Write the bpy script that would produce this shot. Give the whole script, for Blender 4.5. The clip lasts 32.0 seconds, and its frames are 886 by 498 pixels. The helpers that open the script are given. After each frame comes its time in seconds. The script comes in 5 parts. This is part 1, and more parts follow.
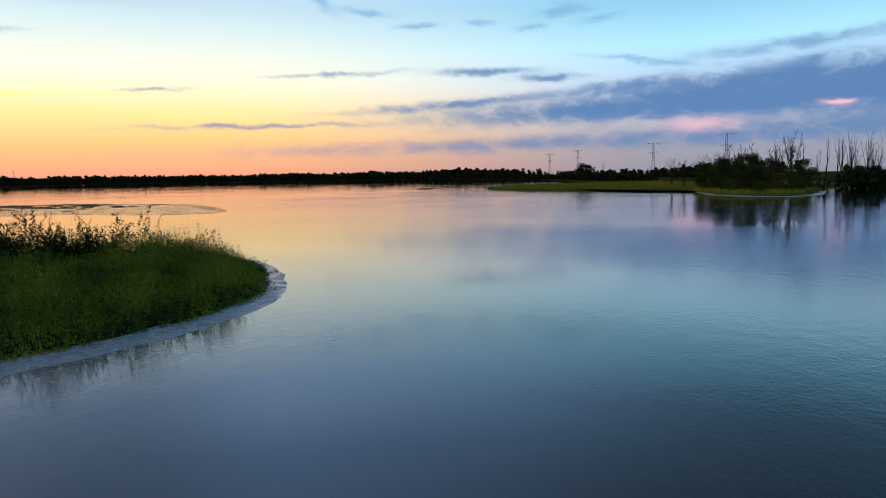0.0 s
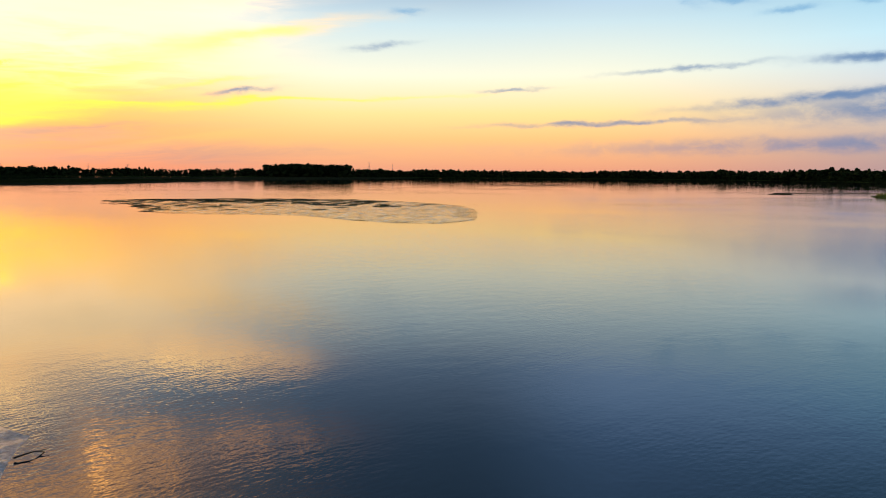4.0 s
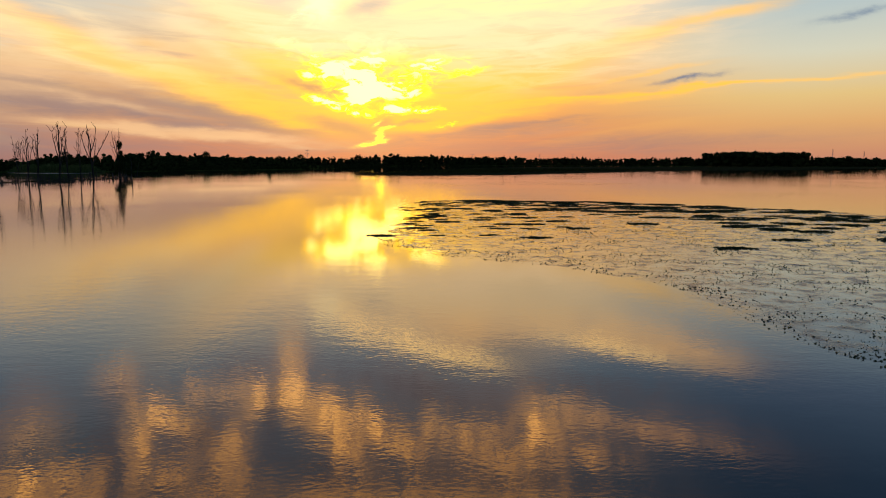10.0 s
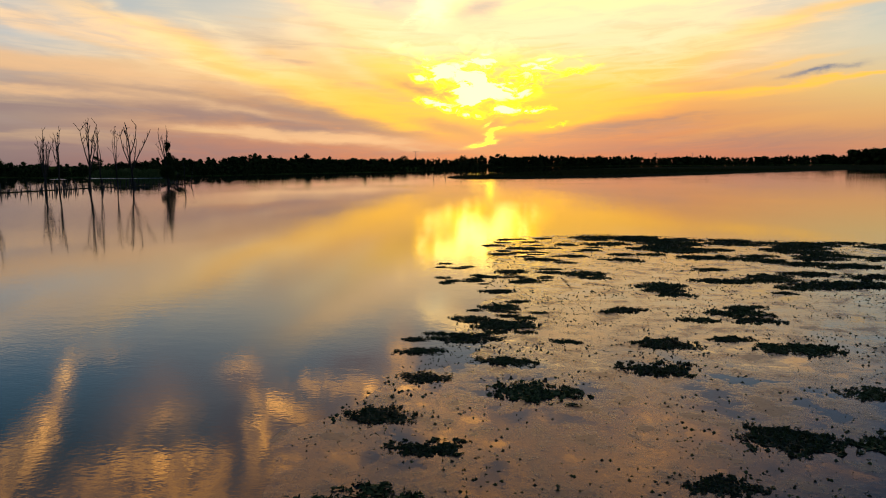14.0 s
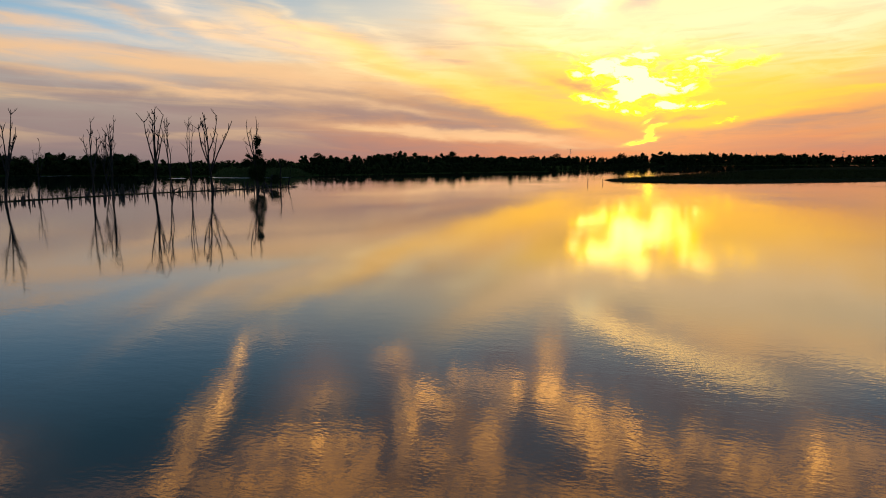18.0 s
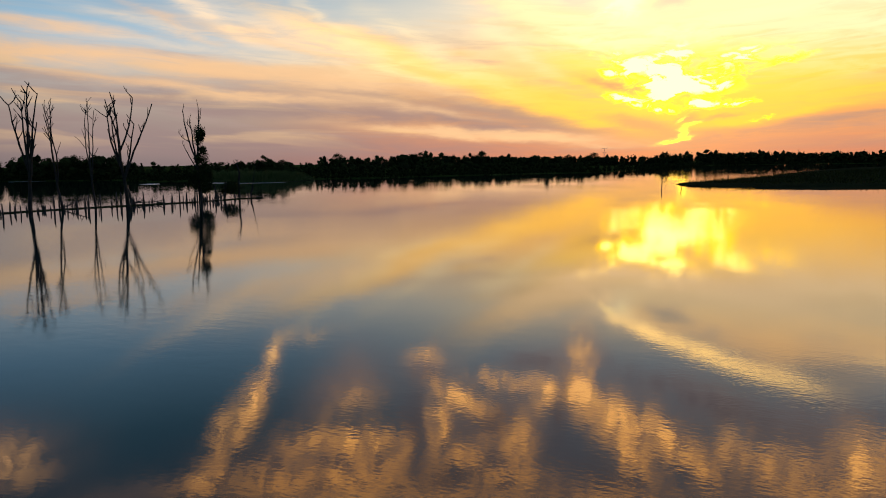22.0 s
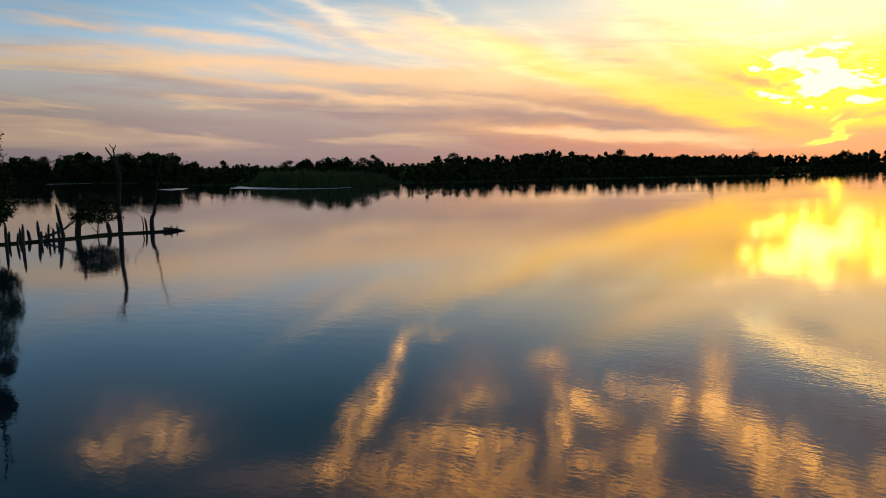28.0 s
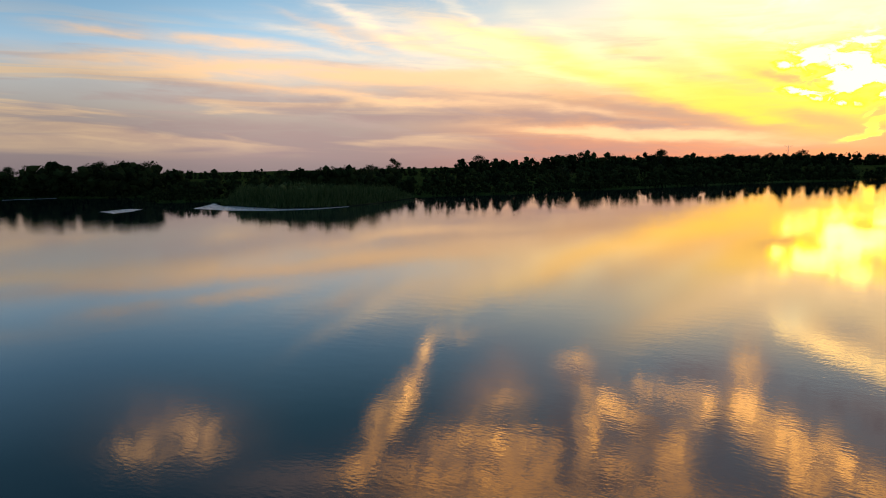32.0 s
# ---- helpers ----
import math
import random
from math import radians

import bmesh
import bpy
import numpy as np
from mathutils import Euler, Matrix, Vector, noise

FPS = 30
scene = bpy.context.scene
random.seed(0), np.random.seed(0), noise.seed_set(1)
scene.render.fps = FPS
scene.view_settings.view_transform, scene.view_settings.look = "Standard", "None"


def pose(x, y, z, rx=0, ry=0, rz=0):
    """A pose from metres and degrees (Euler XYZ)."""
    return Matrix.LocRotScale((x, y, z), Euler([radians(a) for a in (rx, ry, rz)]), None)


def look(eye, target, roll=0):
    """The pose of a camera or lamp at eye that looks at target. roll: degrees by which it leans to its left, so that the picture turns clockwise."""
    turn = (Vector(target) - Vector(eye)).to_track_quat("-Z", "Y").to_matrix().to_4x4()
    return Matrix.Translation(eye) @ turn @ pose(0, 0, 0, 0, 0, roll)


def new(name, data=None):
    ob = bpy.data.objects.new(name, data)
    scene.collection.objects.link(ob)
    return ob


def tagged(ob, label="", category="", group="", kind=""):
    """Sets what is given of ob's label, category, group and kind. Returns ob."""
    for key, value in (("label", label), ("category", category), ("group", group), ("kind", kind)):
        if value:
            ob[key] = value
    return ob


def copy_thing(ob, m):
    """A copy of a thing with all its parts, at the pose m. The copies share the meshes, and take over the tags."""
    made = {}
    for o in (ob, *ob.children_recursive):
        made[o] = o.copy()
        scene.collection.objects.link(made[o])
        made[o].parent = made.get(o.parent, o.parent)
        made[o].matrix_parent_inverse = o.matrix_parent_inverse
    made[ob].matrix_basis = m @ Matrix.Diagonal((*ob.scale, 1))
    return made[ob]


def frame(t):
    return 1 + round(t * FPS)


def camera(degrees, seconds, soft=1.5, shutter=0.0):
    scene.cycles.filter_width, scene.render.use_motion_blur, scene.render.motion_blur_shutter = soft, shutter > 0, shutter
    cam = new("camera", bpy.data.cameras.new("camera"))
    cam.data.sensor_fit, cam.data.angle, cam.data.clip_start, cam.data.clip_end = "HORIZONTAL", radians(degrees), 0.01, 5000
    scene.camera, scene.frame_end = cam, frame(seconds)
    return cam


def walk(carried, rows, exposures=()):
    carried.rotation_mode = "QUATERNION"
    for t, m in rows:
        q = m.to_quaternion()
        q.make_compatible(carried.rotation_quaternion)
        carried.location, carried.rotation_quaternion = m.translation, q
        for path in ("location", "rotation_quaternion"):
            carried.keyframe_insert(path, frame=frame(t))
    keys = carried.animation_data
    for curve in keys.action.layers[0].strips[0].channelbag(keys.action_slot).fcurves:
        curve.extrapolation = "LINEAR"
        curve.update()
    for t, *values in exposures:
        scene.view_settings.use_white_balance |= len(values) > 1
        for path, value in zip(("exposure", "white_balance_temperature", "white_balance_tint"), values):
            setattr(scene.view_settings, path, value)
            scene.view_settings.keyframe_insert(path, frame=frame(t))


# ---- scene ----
cam = camera(65.87, 32.0, soft=1.0)
PATH = [
    (0, (-0.00, -0.00, 5.37), (27.87, 10.65, 2.21), -0.89),
    (0.5, (4.45, 1.49, 5.39), (32.32, 12.12, 2.23), -0.89),
    (1, (8.93, 2.98, 5.41), (36.48, 14.43, 2.27), -0.88),
    (1.5, (13.44, 4.42, 5.44), (40.44, 17.12, 2.33), -0.82),
    (2, (18.02, 5.79, 5.47), (44.25, 20.01, 2.37), -0.64),
    (2.5, (22.64, 7.21, 5.52), (47.86, 23.15, 2.41), -0.41),
    (3, (27.29, 8.86, 5.58), (51.12, 26.81, 2.45), -0.15),
    (3.5, (31.91, 10.84, 5.66), (53.87, 31.02, 2.49), 0.12),
    (4, (36.42, 13.22, 5.74), (56.02, 35.69, 2.52), 0.38),
    (4.5, (40.77, 16.07, 5.82), (57.63, 40.66, 2.52), 0.62),
    (5, (44.92, 19.49, 5.90), (58.82, 45.86, 2.50), 0.78),
    (5.5, (48.85, 23.42, 5.97), (59.73, 51.16, 2.46), 0.86),
    (6, (52.53, 27.76, 6.03), (60.47, 56.47, 2.44), 0.92),
    (6.5, (55.93, 32.17, 6.09), (61.33, 61.45, 2.43), 0.92),
    (7, (59.07, 36.53, 6.11), (63.37, 65.99, 2.42), 0.85),
    (7.5, (61.85, 40.90, 6.10), (65.69, 70.42, 2.38), 0.76),
    (8, (64.27, 45.39, 6.06), (67.80, 74.95, 2.32), 0.64),
    (8.5, (66.28, 50.09, 5.99), (69.68, 79.66, 2.24), 0.53),
    (9, (67.85, 55.11, 5.91), (71.17, 84.68, 2.16), 0.40),
    (9.5, (69.12, 60.61, 5.84), (72.35, 90.20, 2.08), 0.30),
    (10, (70.25, 66.43, 5.76), (73.14, 96.05, 1.99), 0.18),
    (10.5, (71.28, 72.44, 5.70), (73.76, 102.10, 1.93), 0.05),
    (11, (72.25, 78.56, 5.65), (74.28, 108.26, 1.90), -0.08),
    (11.5, (73.06, 84.76, 5.62), (74.66, 114.48, 1.88), -0.20),
    (12, (73.81, 90.90, 5.60), (74.85, 120.65, 1.86), -0.27),
    (12.5, (74.49, 97.08, 5.61), (74.93, 126.84, 1.87), -0.29),
    (13, (75.07, 103.42, 5.67), (74.78, 133.19, 1.93), -0.31),
    (13.5, (75.52, 109.59, 5.76), (74.45, 139.34, 2.02), -0.36),
    (14, (75.86, 115.34, 5.86), (74.00, 145.05, 2.13), -0.33),
    (14.5, (75.82, 121.57, 5.99), (73.22, 151.22, 2.27), -0.26),
    (15, (75.77, 127.72, 6.10), (72.42, 157.30, 2.39), -0.21),
    (15.5, (75.64, 133.84, 6.20), (71.49, 163.32, 2.47), -0.19),
    (16, (75.37, 139.94, 6.27), (70.35, 169.28, 2.53), -0.19),
    (16.5, (74.92, 146.05, 6.32), (69.01, 175.23, 2.56), -0.21),
    (17, (74.24, 152.21, 6.34), (67.54, 181.21, 2.57), -0.21),
    (17.5, (73.34, 158.45, 6.36), (65.73, 187.22, 2.56), -0.16),
    (18, (72.34, 164.69, 6.37), (63.99, 193.26, 2.57), -0.16),
    (18.5, (71.19, 170.88, 6.38), (62.43, 199.32, 2.58), -0.21),
    (19, (69.96, 177.05, 6.40), (60.96, 205.41, 2.59), -0.30),
    (19.5, (68.48, 183.10, 6.40), (59.31, 211.41, 2.59), -0.34),
    (20, (66.90, 189.11, 6.40), (57.61, 217.38, 2.59), -0.39),
    (20.5, (65.24, 195.13, 6.38), (55.86, 223.38, 2.58), -0.43),
    (21, (63.55, 201.17, 6.35), (54.07, 229.38, 2.57), -0.49),
    (21.5, (61.83, 207.28, 6.32), (52.26, 235.47, 2.54), -0.52),
    (22, (60.08, 213.35, 6.26), (50.44, 241.51, 2.50), -0.56),
    (22.5, (58.22, 219.23, 6.20), (48.51, 247.37, 2.44), -0.60),
    (23, (56.39, 225.13, 6.12), (46.61, 253.24, 2.37), -0.64),
    (23.5, (54.53, 231.10, 6.03), (44.70, 259.20, 2.30), -0.68),
    (24, (52.62, 237.15, 5.92), (42.75, 265.23, 2.20), -0.71),
    (24.5, (50.57, 243.20, 5.80), (40.61, 271.25, 2.11), -0.77),
    (25, (48.53, 249.24, 5.69), (38.32, 277.21, 2.02), -0.84),
    (25.5, (46.55, 255.24, 5.58), (35.66, 282.95, 1.92), -0.86),
    (26, (44.40, 261.06, 5.48), (32.53, 288.37, 1.83), -0.85),
    (26.5, (42.11, 266.96, 5.41), (29.25, 293.81, 1.76), -0.79),
    (27, (39.60, 273.07, 5.37), (26.01, 299.57, 1.72), -0.69),
    (27.5, (36.98, 279.23, 5.35), (22.80, 305.41, 1.70), -0.60),
    (28, (34.25, 285.14, 5.35), (19.60, 311.06, 1.70), -0.53),
    (28.5, (31.48, 290.65, 5.38), (16.50, 316.38, 1.70), -0.46),
    (29, (29.00, 295.89, 5.45), (13.93, 321.56, 1.71), -0.37),
    (29.5, (26.74, 300.93, 5.62), (11.59, 326.55, 1.88), -0.34),
    (30, (24.29, 305.48, 5.86), (9.10, 331.08, 2.13), -0.36),
    (30.5, (21.65, 309.56, 6.17), (6.42, 335.14, 2.44), -0.42),
    (31, (19.16, 313.35, 6.51), (3.87, 338.90, 2.83), -0.58),
    (31.5, (16.71, 316.88, 6.88), (1.31, 342.37, 3.24), -0.85),
    (32, (14.64, 320.38, 7.26), (-0.97, 345.74, 3.68), -1.16),
]
EXPOSURES = [(0, 0.6), (2.5, 0.6), (4.5, 0.44), (5.5, 0.33), (7, 0.08), (9, -0.12), (13, -0.12), (20, 0.02), (26, 0.05), (29, 0.3), (32, 0.38)]
walk(cam, [(t, look(eye, target, roll)) for t, eye, target, roll in PATH], EXPOSURES)

# ================= world: evening sky =================
SUN_EL = 2.6
world = bpy.data.worlds.new("evening_sky")
scene.world = world
world.use_nodes = True
WN, WL = world.node_tree.nodes, world.node_tree.links
WN.clear()


def wn(kind, **kw):
    n = WN.new(kind)
    for k, v in kw.items():
        setattr(n, k, v)
    return n


def wput(sock, v):
    if isinstance(v, bpy.types.NodeSocket):
        WL.new(v, sock)
    elif isinstance(v, (tuple, list)) and len(v) == 3 and sock.type == "RGBA":
        sock.default_value = (*v, 1)
    else:
        sock.default_value = v


def wm(op, a, b=0.0, c=0.0, clamp=False):
    n = wn("ShaderNodeMath", operation=op, use_clamp=clamp)
    for i, v in enumerate((a, b, c)):
        wput(n.inputs[i], v)
    return n.outputs[0]


def wmix(f, a, b, mode="MIX"):
    n = wn("ShaderNodeMix", data_type="RGBA", blend_type=mode)
    wput(n.inputs[0], f), wput(n.inputs[6], a), wput(n.inputs[7], b)
    return n.outputs[2]


def wsmooth(v, lo, hi, a=0.0, b=1.0):
    n = wn("ShaderNodeMapRange", interpolation_type="SMOOTHSTEP")
    for i, q in enumerate((v, lo, hi, a, b)):
        wput(n.inputs[i], q)
    return n.outputs[0]


def wramp(v, stops):
    """A colour ramp over elevation, 0 to 45 degrees."""
    n = wn("ShaderNodeValToRGB")
    e = n.color_ramp.elements
    while len(e) < len(stops):
        e.new(0.5)
    for el, (deg, col) in zip(e, stops):
        el.position, el.color = deg / 45, (*col, 1)
    wput(n.inputs[0], v)
    return n.outputs[0]


def wnoise(vec, scale, detail=4, rough=0.55, stretch=(1, 1, 1), dist=0.0):
    m = wn("ShaderNodeMapping")
    WL.new(vec, m.inputs[0])
    m.inputs[3].default_value = stretch
    n = wn("ShaderNodeTexNoise")
    WL.new(m.outputs[0], n.inputs["Vector"])
    n.inputs["Scale"].default_value, n.inputs["Detail"].default_value = scale, detail
    n.inputs["Roughness"].default_value, n.inputs["Distortion"].default_value = rough, dist
    return n


direction = wn("ShaderNodeTexCoord").outputs["Generated"]
sep = wn("ShaderNodeSeparateXYZ")
WL.new(direction, sep.inputs[0])
AZ = wm("MULTIPLY", wm("ARCTAN2", wm("MULTIPLY", sep.outputs[0], -1.0), sep.outputs[1]), 57.2958)
EL = wm("MULTIPLY", wm("ARCSINE", sep.outputs[2]), 57.2958)
comb = wn("ShaderNodeCombineXYZ")
WL.new(AZ, comb.inputs[0]), WL.new(EL, comb.inputs[1])
FLAT = comb.outputs[0]          # degrees: azimuth to the left of the sunset, elevation


def warped(amount, scale, stretch):
    n = wnoise(FLAT, scale, 5, 0.6, stretch)
    s = wn("ShaderNodeVectorMath", operation="SUBTRACT")
    WL.new(n.outputs["Color"], s.inputs[0])
    s.inputs[1].default_value = (0.5, 0.5, 0.5)
    k = wn("ShaderNodeVectorMath", operation="MULTIPLY_ADD")
    WL.new(s.outputs[0], k.inputs[0])
    k.inputs[1].default_value = amount
    WL.new(FLAT, k.inputs[2])
    return k.outputs[0]


WISP = warped((5, 1.8, 0), 0.3, (0.4, 1.6, 1))
TIGHT = warped((2.2, 1.0, 0), 0.7, (0.6, 1.3, 1))


def strokes(vec, rows):
    """Soft ellipses: azimuth, elevation, half length, half width, tilt, weight."""
    total = 0.0
    for az, el, a, b, tilt, w in rows:
        ca, sa = math.cos(radians(-tilt)), math.sin(radians(-tilt))
        off = wn("ShaderNodeVectorMath", operation="SUBTRACT")
        WL.new(vec, off.inputs[0])
        off.inputs[1].default_value = (az, el, 0)
        dots = []
        for k in ((ca / a, sa / a, 0), (-sa / b, ca / b, 0)):
            d = wn("ShaderNodeVectorMath", operation="DOT_PRODUCT")
            WL.new(off.outputs[0], d.inputs[0])
            d.inputs[1].default_value = k
            dots.append(d.outputs["Value"])
        far2 = wm("MULTIPLY_ADD", dots[0], dots[0], wm("MULTIPLY", dots[1], dots[1]))
        total = wm("MULTIPLY_ADD", wm("POWER", 0.3679, far2), w, total)
    return total


def soft(v, k=1.4):
    """Saturates a summed mask gently towards 1."""
    return wm("SUBTRACT", 1.0, wm("POWER", 0.3679, wm("MULTIPLY", v, k)), clamp=True)


E01 = wm("DIVIDE", EL, 45.0, clamp=True)
left_sky = wramp(E01, [(0, (.25, .19, .19)), (2.2, (.32, .25, .235)), (4.5, (.42, .345, .295)), (7, (.5, .48, .45)), (9.5, (.36, .53, .66)),
                       (14, (.17, .34, .5)), (20, (.07, .18, .27)), (30, (.05, .12, .19)), (45, (.04, .1, .17))])
sun_sky = wramp(E01, [(0, (.6, .2, .13)), (1.5, (.68, .25, .14)), (3.5, (.8, .33, .12)), (6, (.98, .47, .13)), (9, (1.0, .68, .32)), (12, (.85, .74, .55)),
                      (16, (.38, .5, .58)), (22, (.19, .32, .44)), (45, (.08, .17, .28))])
right_sky = wramp(E01, [(0, (.6, .24, .16)), (3, (.8, .43, .17)), (5, (.83, .58, .24)), (8, (.72, .7, .54)), (12, (.46, .58, .62)),
                        (16, (.18, .28, .43)), (22, (.08, .155, .28)), (30, (.07, .14, .25)), (45, (.12, .28, .48))])
far_sky = wramp(E01, [(0, (.2, .2, .25)), (2.5, (.25, .255, .31)), (4.5, (.37, .38, .43)), (7, (.37, .48, .63)), (10, (.31, .57, .73)), (14, (.15, .37, .53)),
                      (18, (.065, .15, .25)), (25, (.028, .07, .12)), (45, (.03, .08, .14))])
base = wmix(wsmooth(AZ, 42, 8), left_sky, sun_sky)
base = wmix(wsmooth(AZ, -10, -34), base, right_sky)
base = wmix(wsmooth(AZ, -50, -90), base, far_sky)

base = wmix(wm("MULTIPLY", wm("MULTIPLY", wsmooth(AZ, -98, -72), wsmooth(AZ, -42, -57)), wsmooth(EL, 12, 19)), base, wmix(1.0, base, (1.8, 1.85, 1.95), "MULTIPLY"))
# streaks fan out from the sunset, long and thin
fan = wn("ShaderNodeCombineXYZ")
WL.new(AZ, fan.inputs[0])
WL.new(wm("SUBTRACT", EL, wm("MULTIPLY", wm("MINIMUM", wm("SQRT", wm("MULTIPLY_ADD", AZ, AZ, 60.0)), 60.0), 0.055)), fan.inputs[1])
FAN = fan.outputs[0]
streak_n = wnoise(FAN, 0.6, 5, 0.55, (0.13, 1.5, 1), 0.5).outputs["Fac"]
streak_m = wnoise(FAN, 0.33, 4, 0.5, (0.16, 1.7, 1), 0.8).outputs["Fac"]
texture_fine = wnoise(FAN, 0.9, 6, 0.6, (0.22, 1.5, 1), 0.7).outputs["Fac"]
bank_fine = wnoise(FLAT, 0.6, 7, 0.62, (0.6, 1.2, 1), 0.3).outputs["Fac"]
fine_gain = wsmooth(texture_fine, 0.34, 0.66, 0.5, 1.25)
core_fine = wnoise(FLAT, 0.9, 6, 0.62, (0.6, 1.3, 1), 0.8).outputs["Fac"]
bank_gain = wsmooth(bank_fine, 0.34, 0.6, 0.45, 1.35)

# glow of the low sun behind thin cloud
glow = strokes(FLAT, [(0, 5.5, 14, 7, 0, 1.0), (0, 6, 6, 4, 0, .9)])
base = wmix(1.0, base, wmix(glow, (0, 0, 0), (.24, .11, 0)), "ADD")
base = wmix(wm("MULTIPLY", soft(strokes(WISP, [(-2, 5.2, 8, 1.6, 8, .7), (4.5, 6.3, 5.5, 1.5, -22, .8), (-1, 7, 6, 2.0, 0, .5)])), .85), base, (1.5, .92, .05))
# cirrus: dusky and golden streaks over the west
west = wm("MULTIPLY", wsmooth(AZ, -34, 8), wm("MULTIPLY", wsmooth(EL, 0.6, 3.0), wsmooth(EL, 13, 7)))
base = wmix(wm("MULTIPLY", west, wsmooth(streak_n, 0.5, 0.34, 0, .55)), base, (.44, .32, .29))
gold_col = wmix(wsmooth(AZ, 34, 6), (.82, .54, .3), (1.1, .58, .13))
base = wmix(wm("MULTIPLY", west, wsmooth(streak_m, 0.5, 0.64, 0, .85)), base, gold_col)
# dusky veils low on both sides of the sunset
MAUVE = [(20, 4.0, 12, .8, -9, 1.7), (12, 3.9, 6, .6, -12, 1.5), (36, 4.6, 14, .6, -4, .9), (9, 3.4, 5.5, .6, -8, 2.0), (50, 3.0, 16, 1.2, -2, .7), (26, 1.2, 30, .7, 0, .55), (2.5, 2.7, 2.6, .5, -14, .9),
         (-9, 2.4, 7, .45, 6, .7), (-20, 1.6, 12, .6, 2, .4), (4.5, 6.0, 2.4, .35, -16, .9), (46, 6.3, 11, .4, -4, .6), (-13.5, 3.2, 3, .22, 10, .7), (16, 5.6, 6, .5, -13, .7)]
base = wmix(soft(wm("MULTIPLY", strokes(WISP, MAUVE), fine_gain)), base, (.33, .225, .22))
# gold and orange streaks
GOLD = [(38, 7.4, 15, .75, -4, 1.0), (52, 8.0, 9, .6, -2, .9), (35, 5.5, 11, .35, -5, 1.0), (24, 4.9, 7, .3, -8, .7), (15, 2.2, 8, .34, -4, 2.6),
        (48, 9.9, 5, .45, -4, 1.1), (57, 10.3, 3, .3, -4, .7), (31, 9.6, 9, .6, -8, .7), (40, 10.6, 4, .3, -20, .4), (29, 6.8, 9, .45, -6, .7)]
base = wmix(soft(wm("MULTIPLY", strokes(WISP, GOLD), fine_gain)), base, (.94, .57, .3))
YELLOW = [(17, 6.7, 10, .8, -17, 1.4), (9, 4.6, 5, .8, -18, 1.6), (0, 6.5, 9, 2.6, 0, .8), (-7, 4.3, 6, .7, 8, 1.0), (22, 8.8, 8, .7, -16, .7), (-8, 5.6, 6, .5, 14, 1.3), (-16, 8.0, 7, .6, 12, .6), (-9, 3.6, 5, .35, 9, .9),
          (-16, 5.0, 7, .22, 3, .8), (-23, 10.2, 8, .45, 10, 1.0), (-3.5, 3.0, 4, .45, 6, 1.0), (-20, 5.45, 15, .13, 3, 1.5), (8, 10.2, 7, 1.0, -22, .6), (-22, 7.0, 3, .16, 8, .6)]
base = wmix(soft(wm("MULTIPLY", strokes(WISP, YELLOW), fine_gain)), base, (1.35, .68, .07))
# cream veils higher up
CREAM = [(25, 9.0, 11, 1.5, -12, .6), (3.4, 11.8, 3.5, 1.3, 30, .8), (-8, 11.4, 7, .9, 12, .9), (9, 10.8, 7, 1.2, -20, .8), (-15, 9.6, 8, 1.0, 10, .5), (12, 12.5, 6, 1.2, -30, .5), (38, 11.6, 5, .5, -25, .5)]
base = wmix(soft(wm("MULTIPLY", strokes(WISP, CREAM), fine_gain), 1.0), base, (1.5, 1.0, .52))
pale = soft(wm("MULTIPLY", strokes(WISP, [(-1, 11.2, 12, 2.4, 0, 1.0), (-10, 10, 9, 1.6, 8, .6), (2, 9.2, 5, 1.2, 0, .6), (-16, 8, 8, 1.4, 8, .5)]), wsmooth(texture_fine, .36, .62, .25, 1.3)))
base = wmix(wm("MULTIPLY", pale, .7), base, (1.5, 1.04, .6))
# feathers that fan out high to the south
FEATHER = [(20, 9.4, 5, .7, -28, .5), (25, 8.8, 6, .55, -22, .5), (33, 10.4, 5, .35, -24, .2), (13.5, 9.6, 4.5, .7, -36, .45), (41, 10.4, 5, .3, -10, .6), (28.5, 11.6, 4, .35, -30, .45), (36, 8.6, 9, .5, -6, .6)]
base = wmix(soft(wm("MULTIPLY", strokes(WISP, FEATHER), fine_gain), 1.1), base, wmix(wsmooth(AZ, 38, 20), (.92, .72, .52), (1.25, .95, .52)))
# the bright breaks in front of the sun
CORE = [(1.1, 5.4, 1.5, .6, 10, 1.25), (3.0, 7.0, 1.3, .55, -25, .95), (5.5, 7.0, 1.0, .35, -10, .7), (-4.3, 8.0, 1.5, .45, 14, .95), (-2.2, 5.7, 1.6, .35, 4, 1.0), (-1.6, 4.25, 1.3, .3, 4, 1.1),
        (-4.1, 4.3, 1.5, .25, 4, .85), (3.9, 11.6, 1.6, .6, 30, .7), (1.4, 3.9, 1.2, .25, -14, .9), (-5.8, 3.1, 1.1, .22, 12, .6), (4.3, 4.9, 1.6, .3, -16, .85), (0.4, 8.2, 2.0, .6, 12, .7), (4.6, 8.0, 4.5, .8, -26, .55), (-5, 7.4, 4.5, .7, 16, .5), (0, 9.4, 5, 1.2, 0, .35), (.2, 5.6, 4.2, 1.3, 0, .75), (1.4, 7.2, 2.8, 1.1, 0, .55), (5.4, 11.9, 1.6, .5, 30, .8), (-7.5, 7.2, 2, .4, 12, .5)]
ragged = wm("MULTIPLY", strokes(TIGHT, CORE), wsmooth(core_fine, .36, .62, .45, 1.5))
base = wmix(wsmooth(ragged, .15, .75), base, wmix(wsmooth(EL, 7.2, 10), (2.6, 1.4, .02), (1.8, 1.2, .6)))
